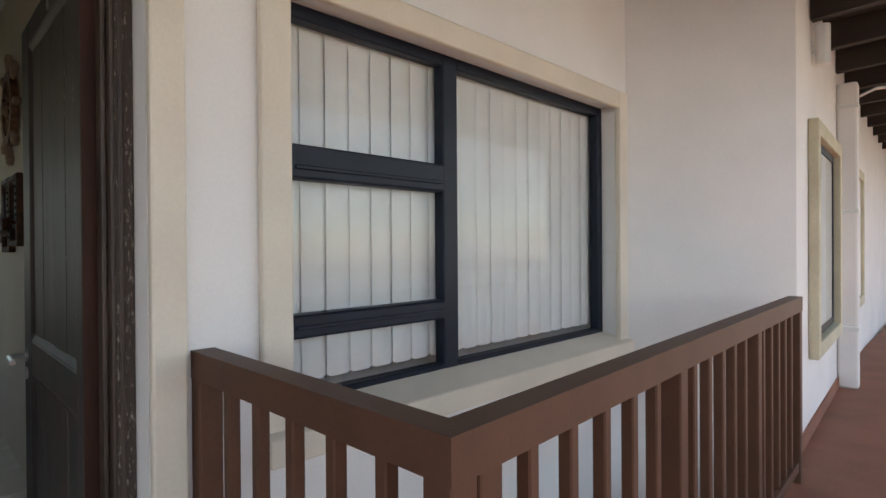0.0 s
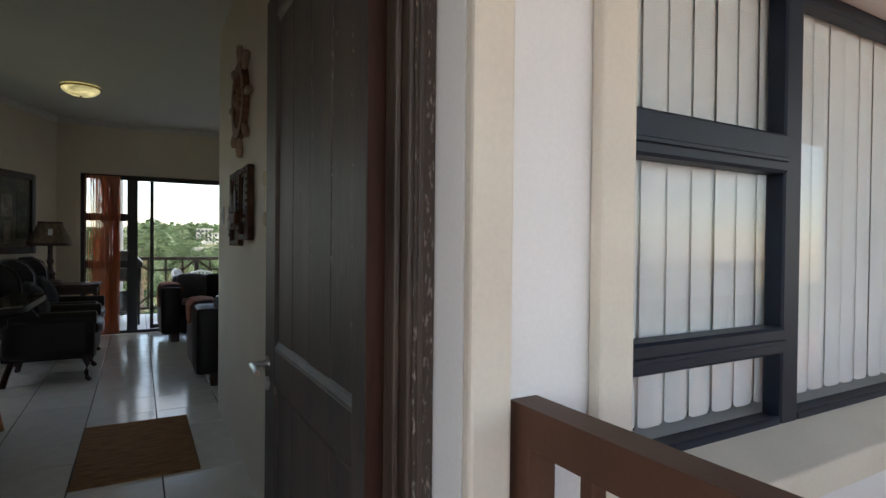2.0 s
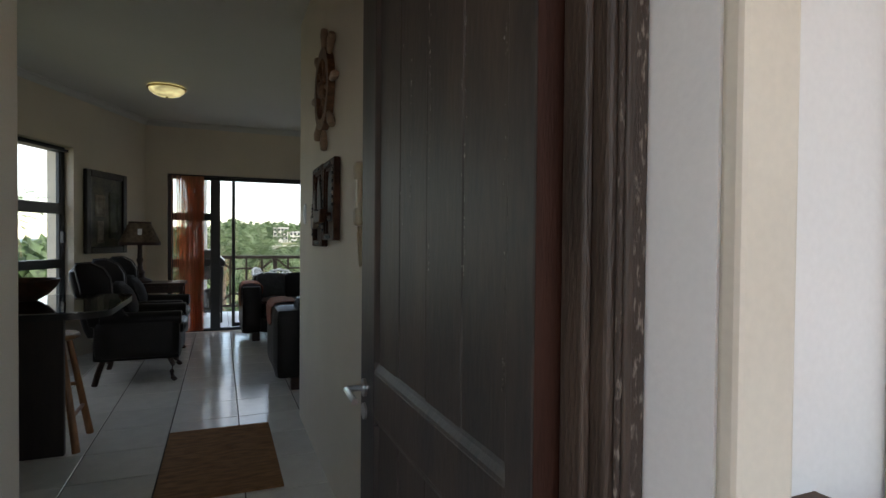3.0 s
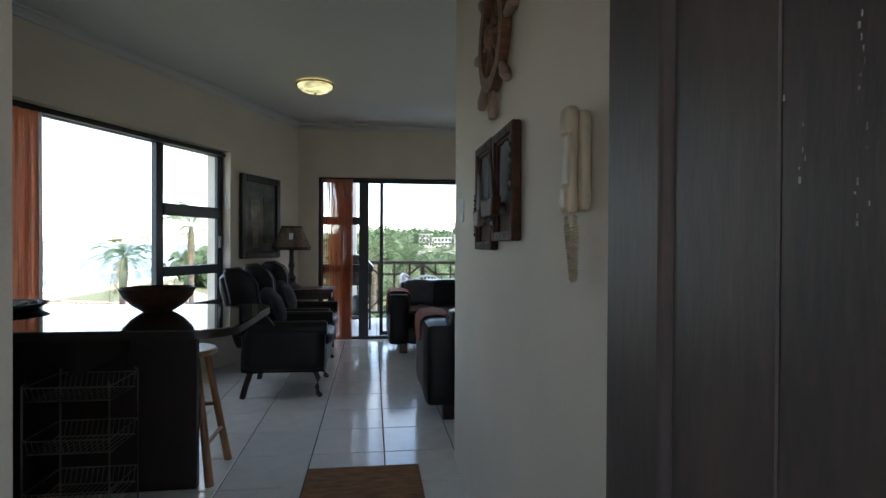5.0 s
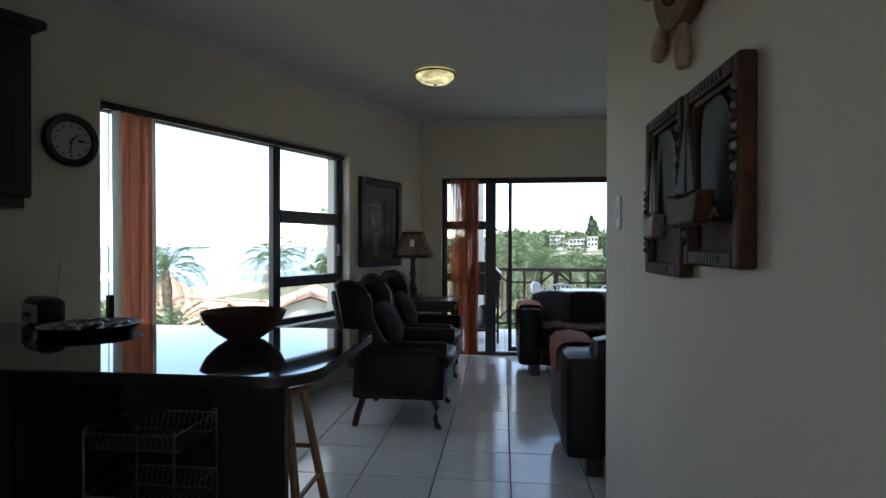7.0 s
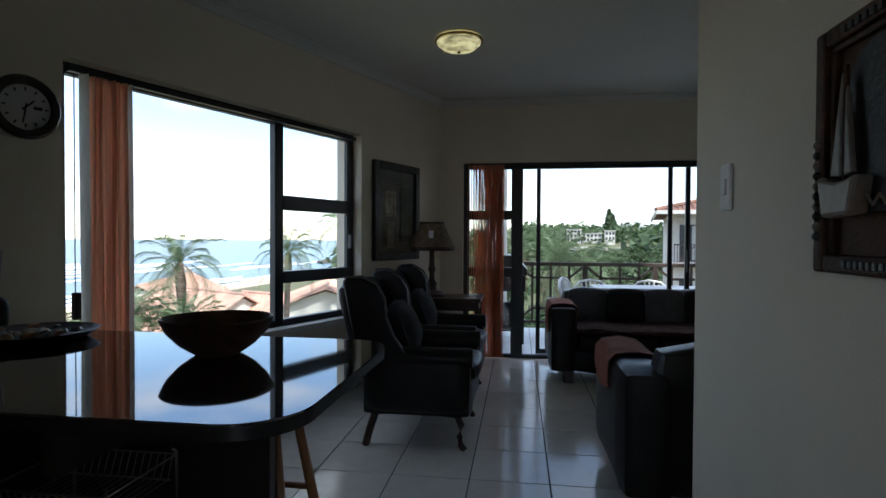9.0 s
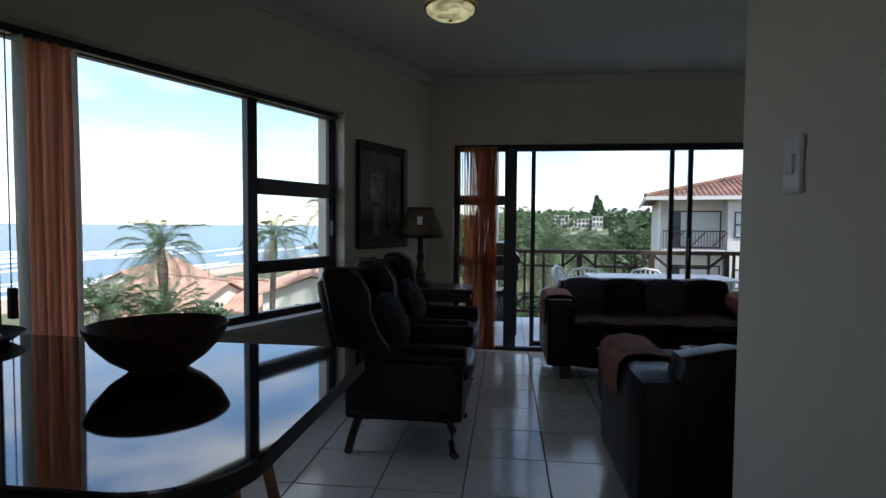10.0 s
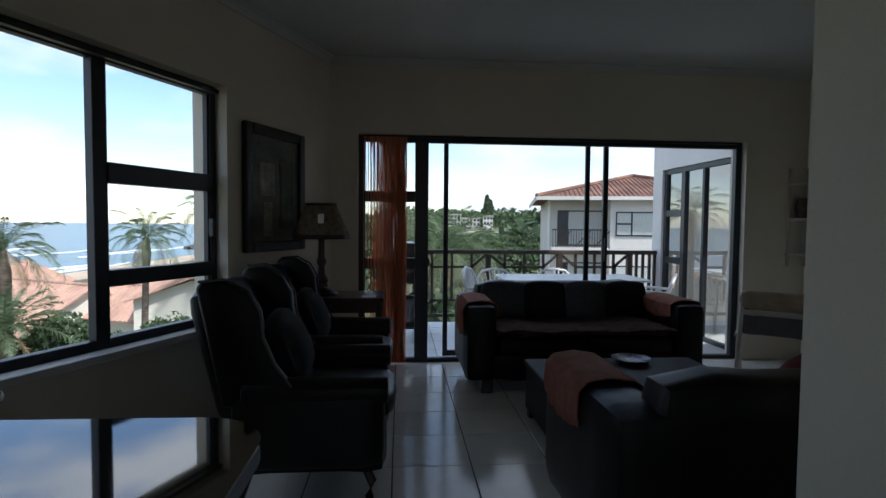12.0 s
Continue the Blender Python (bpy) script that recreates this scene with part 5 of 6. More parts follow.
def patio_chair():
    """White moulded chair facing local +y."""
    t = empty("patio_chair", None, "white moulded plastic garden chair with a fan back", "chair", "white garden chairs")
    part("seat", soft(-0.23, 0.23, -0.20, 0.24, 0.40, 0.43, 0.014), M_white_pl, t, smooth=True)
    fr = [(-0.26, -0.20, 0.42), (-0.275, -0.25, 0.60), (-0.25, -0.30, 0.74), (-0.17, -0.33, 0.83), (0, -0.345, 0.86), (0.17, -0.33, 0.83), (0.25, -0.30, 0.74), (0.275, -0.25, 0.60), (0.26, -0.20, 0.42)]
    part("back_frame", tube(fr, 0.02), M_white_pl, t, smooth=True)
    for k in range(7):
        x = (k - 3) / 3
        top = (x * 0.21, -0.335 + 0.03 * x * x, 0.845 - 0.10 * x * x)
        part("back_slat", tube([(x * 0.13, -0.20, 0.43), (x * 0.18, -0.275, 0.63), top], 0.013, None, 6), M_white_pl, t, smooth=True)
    for sx in (-1, 1):
        part("armrest", tube([(sx * 0.27, -0.25, 0.62), (sx * 0.285, 0.0, 0.635), (sx * 0.28, 0.18, 0.62), (sx * 0.265, 0.22, 0.55), (sx * 0.25, 0.22, 0.42)], 0.02), M_white_pl, t, smooth=True)
        part("leg", rod((sx * 0.27, 0.24, 0), (sx * 0.22, 0.19, 0.42), 0.02, 0.03, n=8), M_white_pl, t, smooth=True)
        part("leg", rod((sx * 0.27, -0.27, 0), (sx * 0.22, -0.17, 0.42), 0.02, 0.03, n=8), M_white_pl, t, smooth=True)
    return t


pc = patio_chair()
spots = [(-9.28, 0.92, -22), (-9.62, 1.10, -80), (-9.62, 1.86, -88), (-9.28, 2.84, 152)]
for k, (x, y, a) in enumerate(spots):
    m = Matrix.Translation((x, y, -0.022)) @ Matrix.Rotation(radians(a), 4, "Z") @ Matrix.Diagonal((0.95, 0.95, 0.93, 1))
    if k == 0:
        pc.matrix_basis = m
    else:
        copy_thing(pc, m)

M_bbq = mat("black_enamel", (0.015, 0.016, 0.018), 0.3, vary=0.2)
bq = empty("barbecue", Matrix.Translation((-9.15, -0.10, -0.022)), "covered dark gas barbecue on a trolley", "barbecue")
bm = prism([(-0.25, 0.0), (0.25, 0.0), (0.25, 0.08), (0.08, 0.25), (-0.08, 0.25), (-0.25, 0.08)], -0.33, 0.33)
bmesh.ops.transform(bm, matrix=Matrix.Translation((0, 0, 0.86)) @ Matrix(((0, 0, 1, 0), (1, 0, 0, 0), (0, 1, 0, 0), (0, 0, 0, 1))) @ Matrix.Rotation(0, 4, "Z"), verts=bm.verts[:])
part("hood", bm, M_bbq, bq, bevel=0.015)
part("firebox", box(-0.31, 0.31, -0.23, 0.23, 0.66, 0.86), M_bbq, bq, bevel=0.01)
for sx in (-1, 1):
    for sy in (-1, 1):
        part("leg", box(sx * 0.28 - 0.015, sx * 0.28 + 0.015, sy * 0.2 - 0.015, sy * 0.2 + 0.015, 0, 0.66), M_bbq, bq)
part("shelf", box(-0.3, 0.3, -0.21, 0.21, 0.16, 0.18), M_bbq, bq)
part("gas_bottle", lathe([(0, 0.18), (0.12, 0.19), (0.13, 0.24), (0.13, 0.42), (0.09, 0.48), (0.03, 0.50), (0, 0.50)], 20, None, Matrix.Translation((0, 0.03, 0))), M_bbq, bq, smooth=True)
part("gas_hose", tube([(0, 0.03, 0.5), (0.05, 0.12, 0.56), (0.08, 0.18, 0.48), (0.06, 0.16, 0.40), (0.0, 0.18, 0.58), (0.0, 0.16, 0.66)], 0.010), M_bbq, bq, smooth=True)

# folding canvas chair and wall shelf at the lounge's right-hand wall
dc = empty("folding_chair", Matrix.Translation((-7.05, 2.86, 0)) @ Matrix.Rotation(radians(52), 4, "Z"), "folding chair of pale wood with a striped canvas back", "chair")
M_canvas = mat("beige_canvas", (0.50, 0.38, 0.26), 0.9, vary=0.12, scale=12, bump=0.2)
M_taupe = mat("taupe_canvas", (0.16, 0.145, 0.14), 0.9, vary=0.12, scale=12, bump=0.2)
M_palew = mat("pale_painted_wood", (0.66, 0.62, 0.55), 0.6, vary=0.1)
lean = Matrix.Translation((0, -0.20, 0.42)) @ Matrix.Rotation(radians(20), 4, "X")
for sx in (-1, 1):
    part("back_post", bar(lean @ Vector((sx * 0.27, 0, -0.40)), lean @ Vector((sx * 0.21, 0, 0.40)), 0.016), M_palew, dc, bevel=0.004)
    part("seat_rail", bar((sx * 0.26, -0.22, 0.43), (sx * 0.26, 0.26, 0.45), 0.014), M_palew, dc, bevel=0.003)
    part("cross_leg", bar((sx * 0.26, -0.10, 0.44), (sx * 0.26, 0.30, 0.014), 0.014), M_palew, dc, bevel=0.003)
part("seat_canvas", soft(-0.25, 0.25, -0.20, 0.25, 0.448, 0.462, 0.006), M_canvas, dc, smooth=True)
bm = soft(-0.235, 0.235, -0.012, 0.012, 0.03, 0.38, 0.011, m=lean)
bk = part("back_canvas", bm, M_taupe, dc, "taupe canvas back", smooth=True)
part("canvas_band", soft(-0.228, 0.228, -0.016, 0.016, 0.20, 0.255, 0.012, m=lean), M_palew, bk, "pale stripe", smooth=True)
part("canvas_roll", soft(-0.222, 0.222, -0.030, 0.030, 0.256, 0.40, 0.028, 0.006, m=lean), M_canvas, bk, "beige rolled top", smooth=True)
wsf = empty("corner_shelf", Matrix.Translation((SLX + 0.004, 3.746, 0)), "white corner shelf stack holding a dark pot", "shelf")
quarter = [(0, 0)] + [(0.20 * math.cos(radians(-k * 11.25)), 0.20 * math.sin(radians(-k * 11.25))) for k in range(9)]
for zz in (1.02, 1.36, 1.70):
    part("board", prism(quarter, zz, zz + 0.022), M_palew, wsf, bevel=0.003)
for px, py in ((0.012, -0.012), (0.175, -0.012), (0.012, -0.175)):
    part("upright", box(px - 0.011, px + 0.011, py - 0.011, py + 0.011, 0.92, 1.86), M_palew, wsf)
tagged(part("pot", lathe([(0, 0), (0.05, 0), (0.07, 0.09), (0.06, 0.17), (0.045, 0.19), (0.04, 0.18), (0.055, 0.09), (0, 0.02)], 24, None, Matrix.Translation((SLX + 0.09, 3.655, 1.382))), M_bowlw, None, smooth=True), "dark glazed pot on the corner shelf", "pot")

#=OUTSIDE
M_sea = mat("sea_water", (0.035, 0.10, 0.17), 0.25, vary=0.3, scale=0.02, bump=0.4, fine=0.3)
M_sand = mat("beach_sand", (0.48, 0.38, 0.27), 0.9, vary=0.15, scale=0.05, bump=0.2, fine=1.0)
M_foam = mat("breaking_surf", (0.80, 0.82, 0.82), 0.8, vary=0.15, scale=0.08, bump=0.3, fine=0.8)
M_ground = mat("grass_and_earth", (0.085, 0.11, 0.04), 0.95, vary=0.35, scale=0.08, bump=0.4, fine=1.5, color2=(0.10, 0.075, 0.045))
M_leaf = thin(mat("broad_leaf_foliage", (0.092, 0.145, 0.058), 0.6, vary=0.4, scale=0.9, bump=0.1, fine=12), 0.4)
M_leaf2 = thin(mat("grey_green_foliage", (0.14, 0.175, 0.09), 0.65, vary=0.4, scale=0.5, bump=0.1, fine=10), 0.4)
M_palmleaf = thin(mat("palm_frond", (0.15, 0.21, 0.10), 0.5, vary=0.35, scale=2.0, bump=0.1, fine=20), 0.35)
M_palmdry = mat("dry_palm_frond", (0.24, 0.17, 0.09), 0.8, vary=0.3, scale=2.0)
M_trunk = mat("palm_trunk", (0.17, 0.13, 0.10), 0.9, vary=0.35, scale=3, bump=0.6, fine=14, stretch=(1, 1, 4))
M_roof = mat("terracotta_roof_tiles", (0.54, 0.33, 0.24), 0.8, vary=0.2, scale=0.8, bump=0.4, fine=6)
M_house = mat("house_plaster", (0.68, 0.64, 0.54), 0.85, vary=0.1, scale=0.5, bump=0.1, fine=5)
M_apt = mat("apartment_plaster", (0.66, 0.62, 0.56), 0.85, vary=0.06, scale=0.4, bump=0.1, fine=5)
M_dkglass = mat("window_dark", (0.05, 0.06, 0.07), 0.12, vary=0.3, scale=0.7)
M_curt = mat("net_curtain", (0.55, 0.56, 0.52), 0.7, vary=0.15, scale=3, stretch=(12, 12, 1))


def height(x, y):
    land = -6.6
    s = max(0.0, min(1.0, (-y - 30) / 48))
    land -= 8.0 * s
    if y < -86:
        land -= min(4.0, (-86 - y) * 0.08)
    d = max(0.0, -x - 90)
    up = 13.0 * (1 - math.exp(-d / 190)) * (0.86 + 0.14 * math.sin(x * 0.013 + 1) * math.cos(y * 0.017) + 0.10 * math.sin(y * 0.031 + 0.6))
    fall = max(0.0, min(1.0, (y + 80) / 90))
    return land + up * fall * (1.0 if x > -700 else max(0.0, 1 - (-x - 700) / 600))


def terrain():
    xs = [60, 20, 5, -5, -12, -20, -30, -45, -60, -80, -100, -125, -150, -180, -220, -260, -310, -370, -440, -520, -620, -760, -950, -1200]
    ys = [-260, -220, -190, -165, -150, -140, -132, -126, -120, -114, -105, -90, -70, -50, -35, -20, -10, 0, 10, 25, 45, 70, 100, 140, 200, 280, 400, 600]
    bm = bmesh.new()
    g = [[bm.verts.new((x, y, height(x, y))) for y in ys] for x in xs]
    for a, b in zip(g, g[1:]):
        for i in range(len(ys) - 1):
            bm.faces.new((a[i], a[i + 1], b[i + 1], b[i]))
    return bm


struct("ground", terrain(), M_ground, "green sloping coastal land down to the beach", "ground", smooth=True)
struct("ground_beach", box(-1500, 200, -160, -76, -14.66, -14.57), M_sand, "pale sandy beach along the shore", "beach")
struct("water_sea", box(-4900, 4500, -4900, -101, -15.2, -14.5), M_sea, "blue-grey sea reaching the horizon", "sea")
rs = random.Random(11)
for k in range(24):
    y = -103 - k * 6.5 - rs.uniform(0, 4)
    x0 = rs.uniform(-420, -60)
    L = rs.uniform(60, 260)
    w = rs.uniform(3.0, 8.0) * (1.0 if k < 10 else 0.4)
    bm = bmesh.new()
    n = 40
    rows = []
    for i in range(n + 1):
        x = x0 + L * i / n
        yy = y + 2.5 * math.sin(x * 0.05 + k) + 1.0 * math.sin(x * 0.21)
        t = w * math.sin(math.pi * i / n) * (0.6 + 0.4 * math.sin(x * 0.13 + k * 2))
        rows.append([bm.verts.new((x, yy - t - 0.2, -14.49)), bm.verts.new((x, yy, -14.1)), bm.verts.new((x, yy + t + 0.2, -14.49))])
    for a, b in zip(rows, rows[1:]):
        for j in range(2):
            bm.faces.new((a[j], a[j + 1], b[j + 1], b[j]))
    struct("water_surf", bm, M_foam, "white breaking wave along the shore", "wave", smooth=True)
bm = bmesh.new()
for k in range(40):
    x = -330 - rs.uniform(0, 250)
    y = -100 - rs.uniform(0, 1) * (30 - abs(x + 450) * 0.05)
    s = rs.uniform(2, 7)
    vs = bmesh.ops.create_icosphere(bm, subdivisions=1, radius=1)["verts"]
    for v in vs:
        v.co = Vector((v.co.x * s * 1.8 + x, v.co.y * s + y, v.co.z * s * 0.35 - 14.4 + rs.uniform(-0.2, 0.2)))
struct("ground_reef", bm, mat("dark_shore_rock", (0.09, 0.08, 0.065), 0.8, vary=0.3, scale=0.2, bump=0.5, fine=2), "dark rocks in the surf", "rocks")


def leaf_cloud(blobs, per, size, seed, flat=0.5):
    """Many small tilted leaf quads spread through the shells of given blobs (x, y, z, rx, ry, rz)."""
    rnd = np.random.default_rng(seed)
    V, F = [], []
    for bx, by, bz, rx, ry, rz in blobs:
        d = rnd.normal(size=(per, 3))
        d /= np.linalg.norm(d, axis=1)[:, None]
        r = rnd.uniform(0.55, 1.05, per)[:, None]
        c = np.array([bx, by, bz]) + d * r * np.array([rx, ry, rz])
        a = rnd.normal(size=(per, 3))
        a /= np.linalg.norm(a, axis=1)[:, None]
        b = np.cross(a, d + 0.4 * rnd.normal(size=(per, 3)))
        b /= np.linalg.norm(b, axis=1)[:, None] + 1e-9
        s = size * rnd.uniform(0.5, 1.3, per)[:, None]
        q = np.stack([c - a * s, c + b * s * flat, c + a * s, c - b * s * flat], 1).reshape(-1, 3)
        n0 = len(V)
        V.extend(q.tolist())
        F.extend([(n0 + 4 * i, n0 + 4 * i + 1, n0 + 4 * i + 2, n0 + 4 * i + 3) for i in range(per)])
    me = bpy.data.meshes.new("leaves")
    me.from_pydata(V, [], F)
    return me


def tree(x, y, base, top, spread, seed, material=None, per=420, size=0.16, label="leafy green tree below the building"):
    rnd = random.Random(seed)
    t = empty("tree", Matrix.Translation((x, y, base)), label, "tree", "coastal trees")
    H = top - base
    part("trunk", rod((0, 0, -0.2), (0, 0, H * 0.62), 0.05 * H ** 0.7, 0.03 * H ** 0.6, n=8), M_trunk, t, smooth=True)
    blobs = []
    for k in range(11):
        a = rnd.uniform(0, 6.28)
        d = spread * rnd.uniform(0.1, 0.75)
        z = H * rnd.uniform(0.62, 0.9)
        c = (d * math.cos(a), d * math.sin(a), z)
        part("limb", rod((0, 0, H * rnd.uniform(0.35, 0.6)), c, 0.02 * H ** 0.6, 0.008, n=6), M_trunk, t)
        r = spread * rnd.uniform(0.3, 0.5)
        blobs.append((*c, r, r, r * 0.75))
    me = leaf_cloud(blobs, per, size, seed)
    me.materials.append(material or M_leaf)
    link("crown", me, t)
    return t


def palm(x, y, base, crown, length, fronds, seed, lean=(0, 0), dry=6, label="tall palm with arching fronds below the window", low=-15, droop=1.0):
    rnd = random.Random(seed)
    t = empty("palm_tree", Matrix.Translation((x, y, base)), label, "palm tree", "palm trees")
    H = crown - base
    pts = [(lean[0] * s * s, lean[1] * s * s, H * s) for s in (0, 0.25, 0.5, 0.75, 0.9, 1.0)]
    bm = bmesh.new()
    for i, (a, b) in enumerate(zip(pts, pts[1:])):
        r = (0.20, 0.17, 0.15, 0.15, 0.21)[i]
        rod(a, b, r, (0.17, 0.15, 0.15, 0.21, 0.12)[i], bm, 12)
    part("trunk", bm, M_trunk, t, smooth=True)
    up_z = Vector((0, 0, 1))
    for kind, count, mt in (("crown", fronds, M_palmleaf), ("dry_frond_skirt", dry, M_palmdry)):
        V, F = [], []
        for k in range(count):
            az = 2 * math.pi * (k * 0.618034 + rnd.uniform(-0.05, 0.05))
            q = k / max(count - 1, 1)
            el = radians(low + (84 - low) * q + rnd.uniform(-6, 6)) if kind == "crown" else radians(rnd.uniform(-50, -15))
            L = length * rnd.uniform(0.85, 1.1) * (1.12 - 0.42 * q if kind == "crown" else 0.75)
            ax = Vector((math.cos(az), math.sin(az), 0))
            side = Vector((-math.sin(az), math.cos(az), 0))
            n = 34
            e = el
            prev = Vector((lean[0], lean[1], H)) + ax * 0.08
            for i in range(n):
                s = i / n
                e -= radians((1.4 + 3.0 * s) * droop * (1.15 - 0.5 * q)) if kind == "crown" else radians(1.8)
                e = max(e, radians(-82))
                d = ax * math.cos(e) + up_z * math.sin(e)
                nxt = prev + d * (L / n)
                w = 0.014 * (1 - s) + 0.004
                n0 = len(V)
                V.extend([tuple(prev - side * w), tuple(prev + side * w), tuple(nxt + side * w), tuple(nxt - side * w)])
                F.append((n0, n0 + 1, n0 + 2, n0 + 3))
                if i > 3:
                    ll = L * 0.19 * math.sin(math.pi * min(1, s * 0.85 + 0.12)) ** 0.6
                    nrm = d.cross(side)
                    for sg in (-1, 1):
                        g = ll * rnd.uniform(0.8, 1.15)
                        tip = nxt + side * sg * g * 0.72 + d * g * 0.6 - nrm * g * rnd.uniform(-0.25, 0.25) - up_z * g * rnd.uniform(0.1, 0.45)
                        wv = d * 0.013
                        mid = (nxt + tip) / 2 + up_z * 0.03
                        n0 = len(V)
                        V.extend([tuple(nxt - wv), tuple(nxt + wv), tuple(mid + wv * 0.9), tuple(tip), tuple(mid - wv * 0.9)])
                        F.append((n0, n0 + 1, n0 + 2, n0 + 3, n0 + 4))
                prev = nxt
        me = bpy.data.meshes.new(kind)
        me.from_pydata(V, [], F)
        me.materials.append(mt)
        link(kind, me, t)
    return t


palm(-22.2, -13.3, -7.2, 0.30, 2.35, 28, 1, (0.3, 0.0), 5, droop=1.1)
palm(-29.3, -12.2, -7.2, 0.55, 2.6, 28, 2, (-0.2, 0.1), 5, droop=1.1)
palm(-33.5, -10.2, -7.2, 2.1, 3.0, 26, 3, (0, 0), 4)
palm(-16.5, -11.4, -7.0, -1.3, 1.9, 36, 4, (0, 0), 3, "bushy lower palm below the window", low=12, droop=0.75)
palm(-17.5, -10.3, -7.0, -1.55, 1.8, 34, 5, (0, 0), 3, "bushy lower palm below the window", low=12, droop=0.75)
palm(-25.0, 1.5, -6.8, 0.3, 3.0, 40, 6, (0.2, 0.2), 6, "tall palm in front of the balcony")
palm(-28.5, 3.4, -6.8, -0.3, 3.0, 38, 7, (0, 0), 6, "tall palm in front of the balcony")
palm(-33.0, 0.2, -6.8, 0.9, 3.0, 32, 8, (0, 0), 6, "tall palm in front of the balcony")
tree(-18.4, -8.9, -7.0, -1.25, 2.0, 21, per=700, size=0.10)
tree(-20.6, -7.6, -7.0, -1.5, 1.9, 22, per=700, size=0.10)
tree(-14.8, -9.2, -7.0, -2.0, 1.6, 23, per=600, size=0.10)
rt = random.Random(31)
k = 0
while k < 34:
    x, y = rt.uniform(-115, -24), rt.uniform(-6, 40)
    if x > -48 and y > 6:
        continue
    if abs(y - (-0.2 - 0.02 * x)) > 0.55 * (-x):
        continue
    b = height(x, y)
    tree(x, y, b, rt.uniform(-2.6, -0.6) + (-x - 30) * 0.012, rt.uniform(2.2, 4.0), 100 + k, M_leaf if k % 2 else M_leaf2, per=170, size=0.30, label="dense green tree on the slope below the balcony")
    k += 1
# wooded hillside
blobs = []
rh = random.Random(41)
for k in range(900):
    d = rh.uniform(110, 620) ** 1.0
    a = rh.uniform(-0.30, 0.75)
    x, y = -d * math.cos(a), d * math.sin(a)
    if y < -100 or (d < 245 and 0.04 < a < 0.22):
        continue
    r = rh.uniform(4, 9)
    blobs.append((x, y, height(x, y) + r * 0.35, r, r, r * rh.uniform(0.5, 0.8)))
me = leaf_cloud(blobs, 110, 1.5, 5, 0.7)
me.materials.append(M_leaf)
hw = link("hillside_woods", me)
tagged(hw, "dense green woods covering the far hillside", "woods", kind="stuff")
for px, py, ht, seed in ((-262, 41.5, 15, 1), (-268, 44, 13, 2), (-420, 82, 9, 3)):
    rnd = random.Random(seed)
    t = empty("pine_tree", Matrix.Translation((px, py, height(px, py))), "tall dark pine standing above the hillside", "pine tree", "hilltop pines")
    part("trunk", rod((0, 0, 0), (0, 0, ht), 0.4, 0.1, n=8), M_trunk, t)
    me = leaf_cloud([(0, 0, ht * (0.35 + 0.62 * i / 9), 2.6 * (1.05 - i / 9) + 0.5, 2.6 * (1.05 - i / 9) + 0.5, ht * 0.045) for i in range(10)], 120, 0.8, seed, 0.5)
    me.materials.append(M_leaf)
    link("crown", me, t)


def gable_house(x, y, rot, L, W, base, eave, ridge, label, wall=None, win=()):
    t = empty("house", Matrix.Translation((x, y, 0)) @ Matrix.Rotation(radians(rot), 4, "Z"), label, "house", "coastal houses")
    bm = bmesh.new()
    sec = [(-W / 2, base), (W / 2, base), (W / 2, eave), (0, ridge - 0.15), (-W / 2, eave)]
    a = [bm.verts.new((-L / 2, v, z)) for v, z in sec]
    b = [bm.verts.new((L / 2, v, z)) for v, z in sec]
    bm.faces.new(a[::-1])
    bm.faces.new(b)
    for i in range(5):
        j = (i + 1) % 5
        bm.faces.new((a[i], a[j], b[j], b[i]))
    part("wall", bm, wall or M_house, t)
    sl_ = (ridge - eave) / (W / 2)
    for s in (-1, 1):
        bm = bmesh.new()
        o = 0.45
        q = [(0, ridge), (s * (W / 2 + o), eave - sl_ * o)]
        vs = [bm.verts.new((u, q[i][0], q[i][1] + dz)) for dz in (0, 0.12) for u, i in ((-L / 2 - o, 0), (L / 2 + o, 0), (L / 2 + o, 1), (-L / 2 - o, 1))]
        bm.faces.new(vs[:4])
        bm.faces.new(vs[4:])
        for i in range(4):
            j = (i + 1) % 4
            bm.faces.new((vs[i], vs[j], vs[4 + j], vs[4 + i]))
        rp = part("roof_slope", bm, M_roof, t)
        bm = bmesh.new()
        for c in range(int((L + 2 * o) / 0.45)):
            u = -L / 2 - o + 0.22 + c * 0.45
            rod((u, q[0][0], q[0][1] + 0.12), (u, q[1][0], q[1][1] + 0.12), 0.07, None, bm, 6)
        tagged(part("tile_course", bm, M_roof, rp), kind="stuff")
    part("ridge_cap", rod((-L / 2 - 0.5, 0, ridge + 0.12), (L / 2 + 0.5, 0, ridge + 0.12), 0.14, n=8), M_roof, t)
    for (u, z, ww, hh, side) in win:
        yy = side * (W / 2 + 0.01)
        w = part("window", box(u - ww / 2, u + ww / 2, yy - 0.04, yy + 0.04, z, z + hh), M_house, t)
        part("glass", box(u - ww / 2 + 0.08, u + ww / 2 - 0.08, yy - 0.06, yy + 0.06, z + 0.08, z + hh - 0.08), M_dkglass, w)
    return t


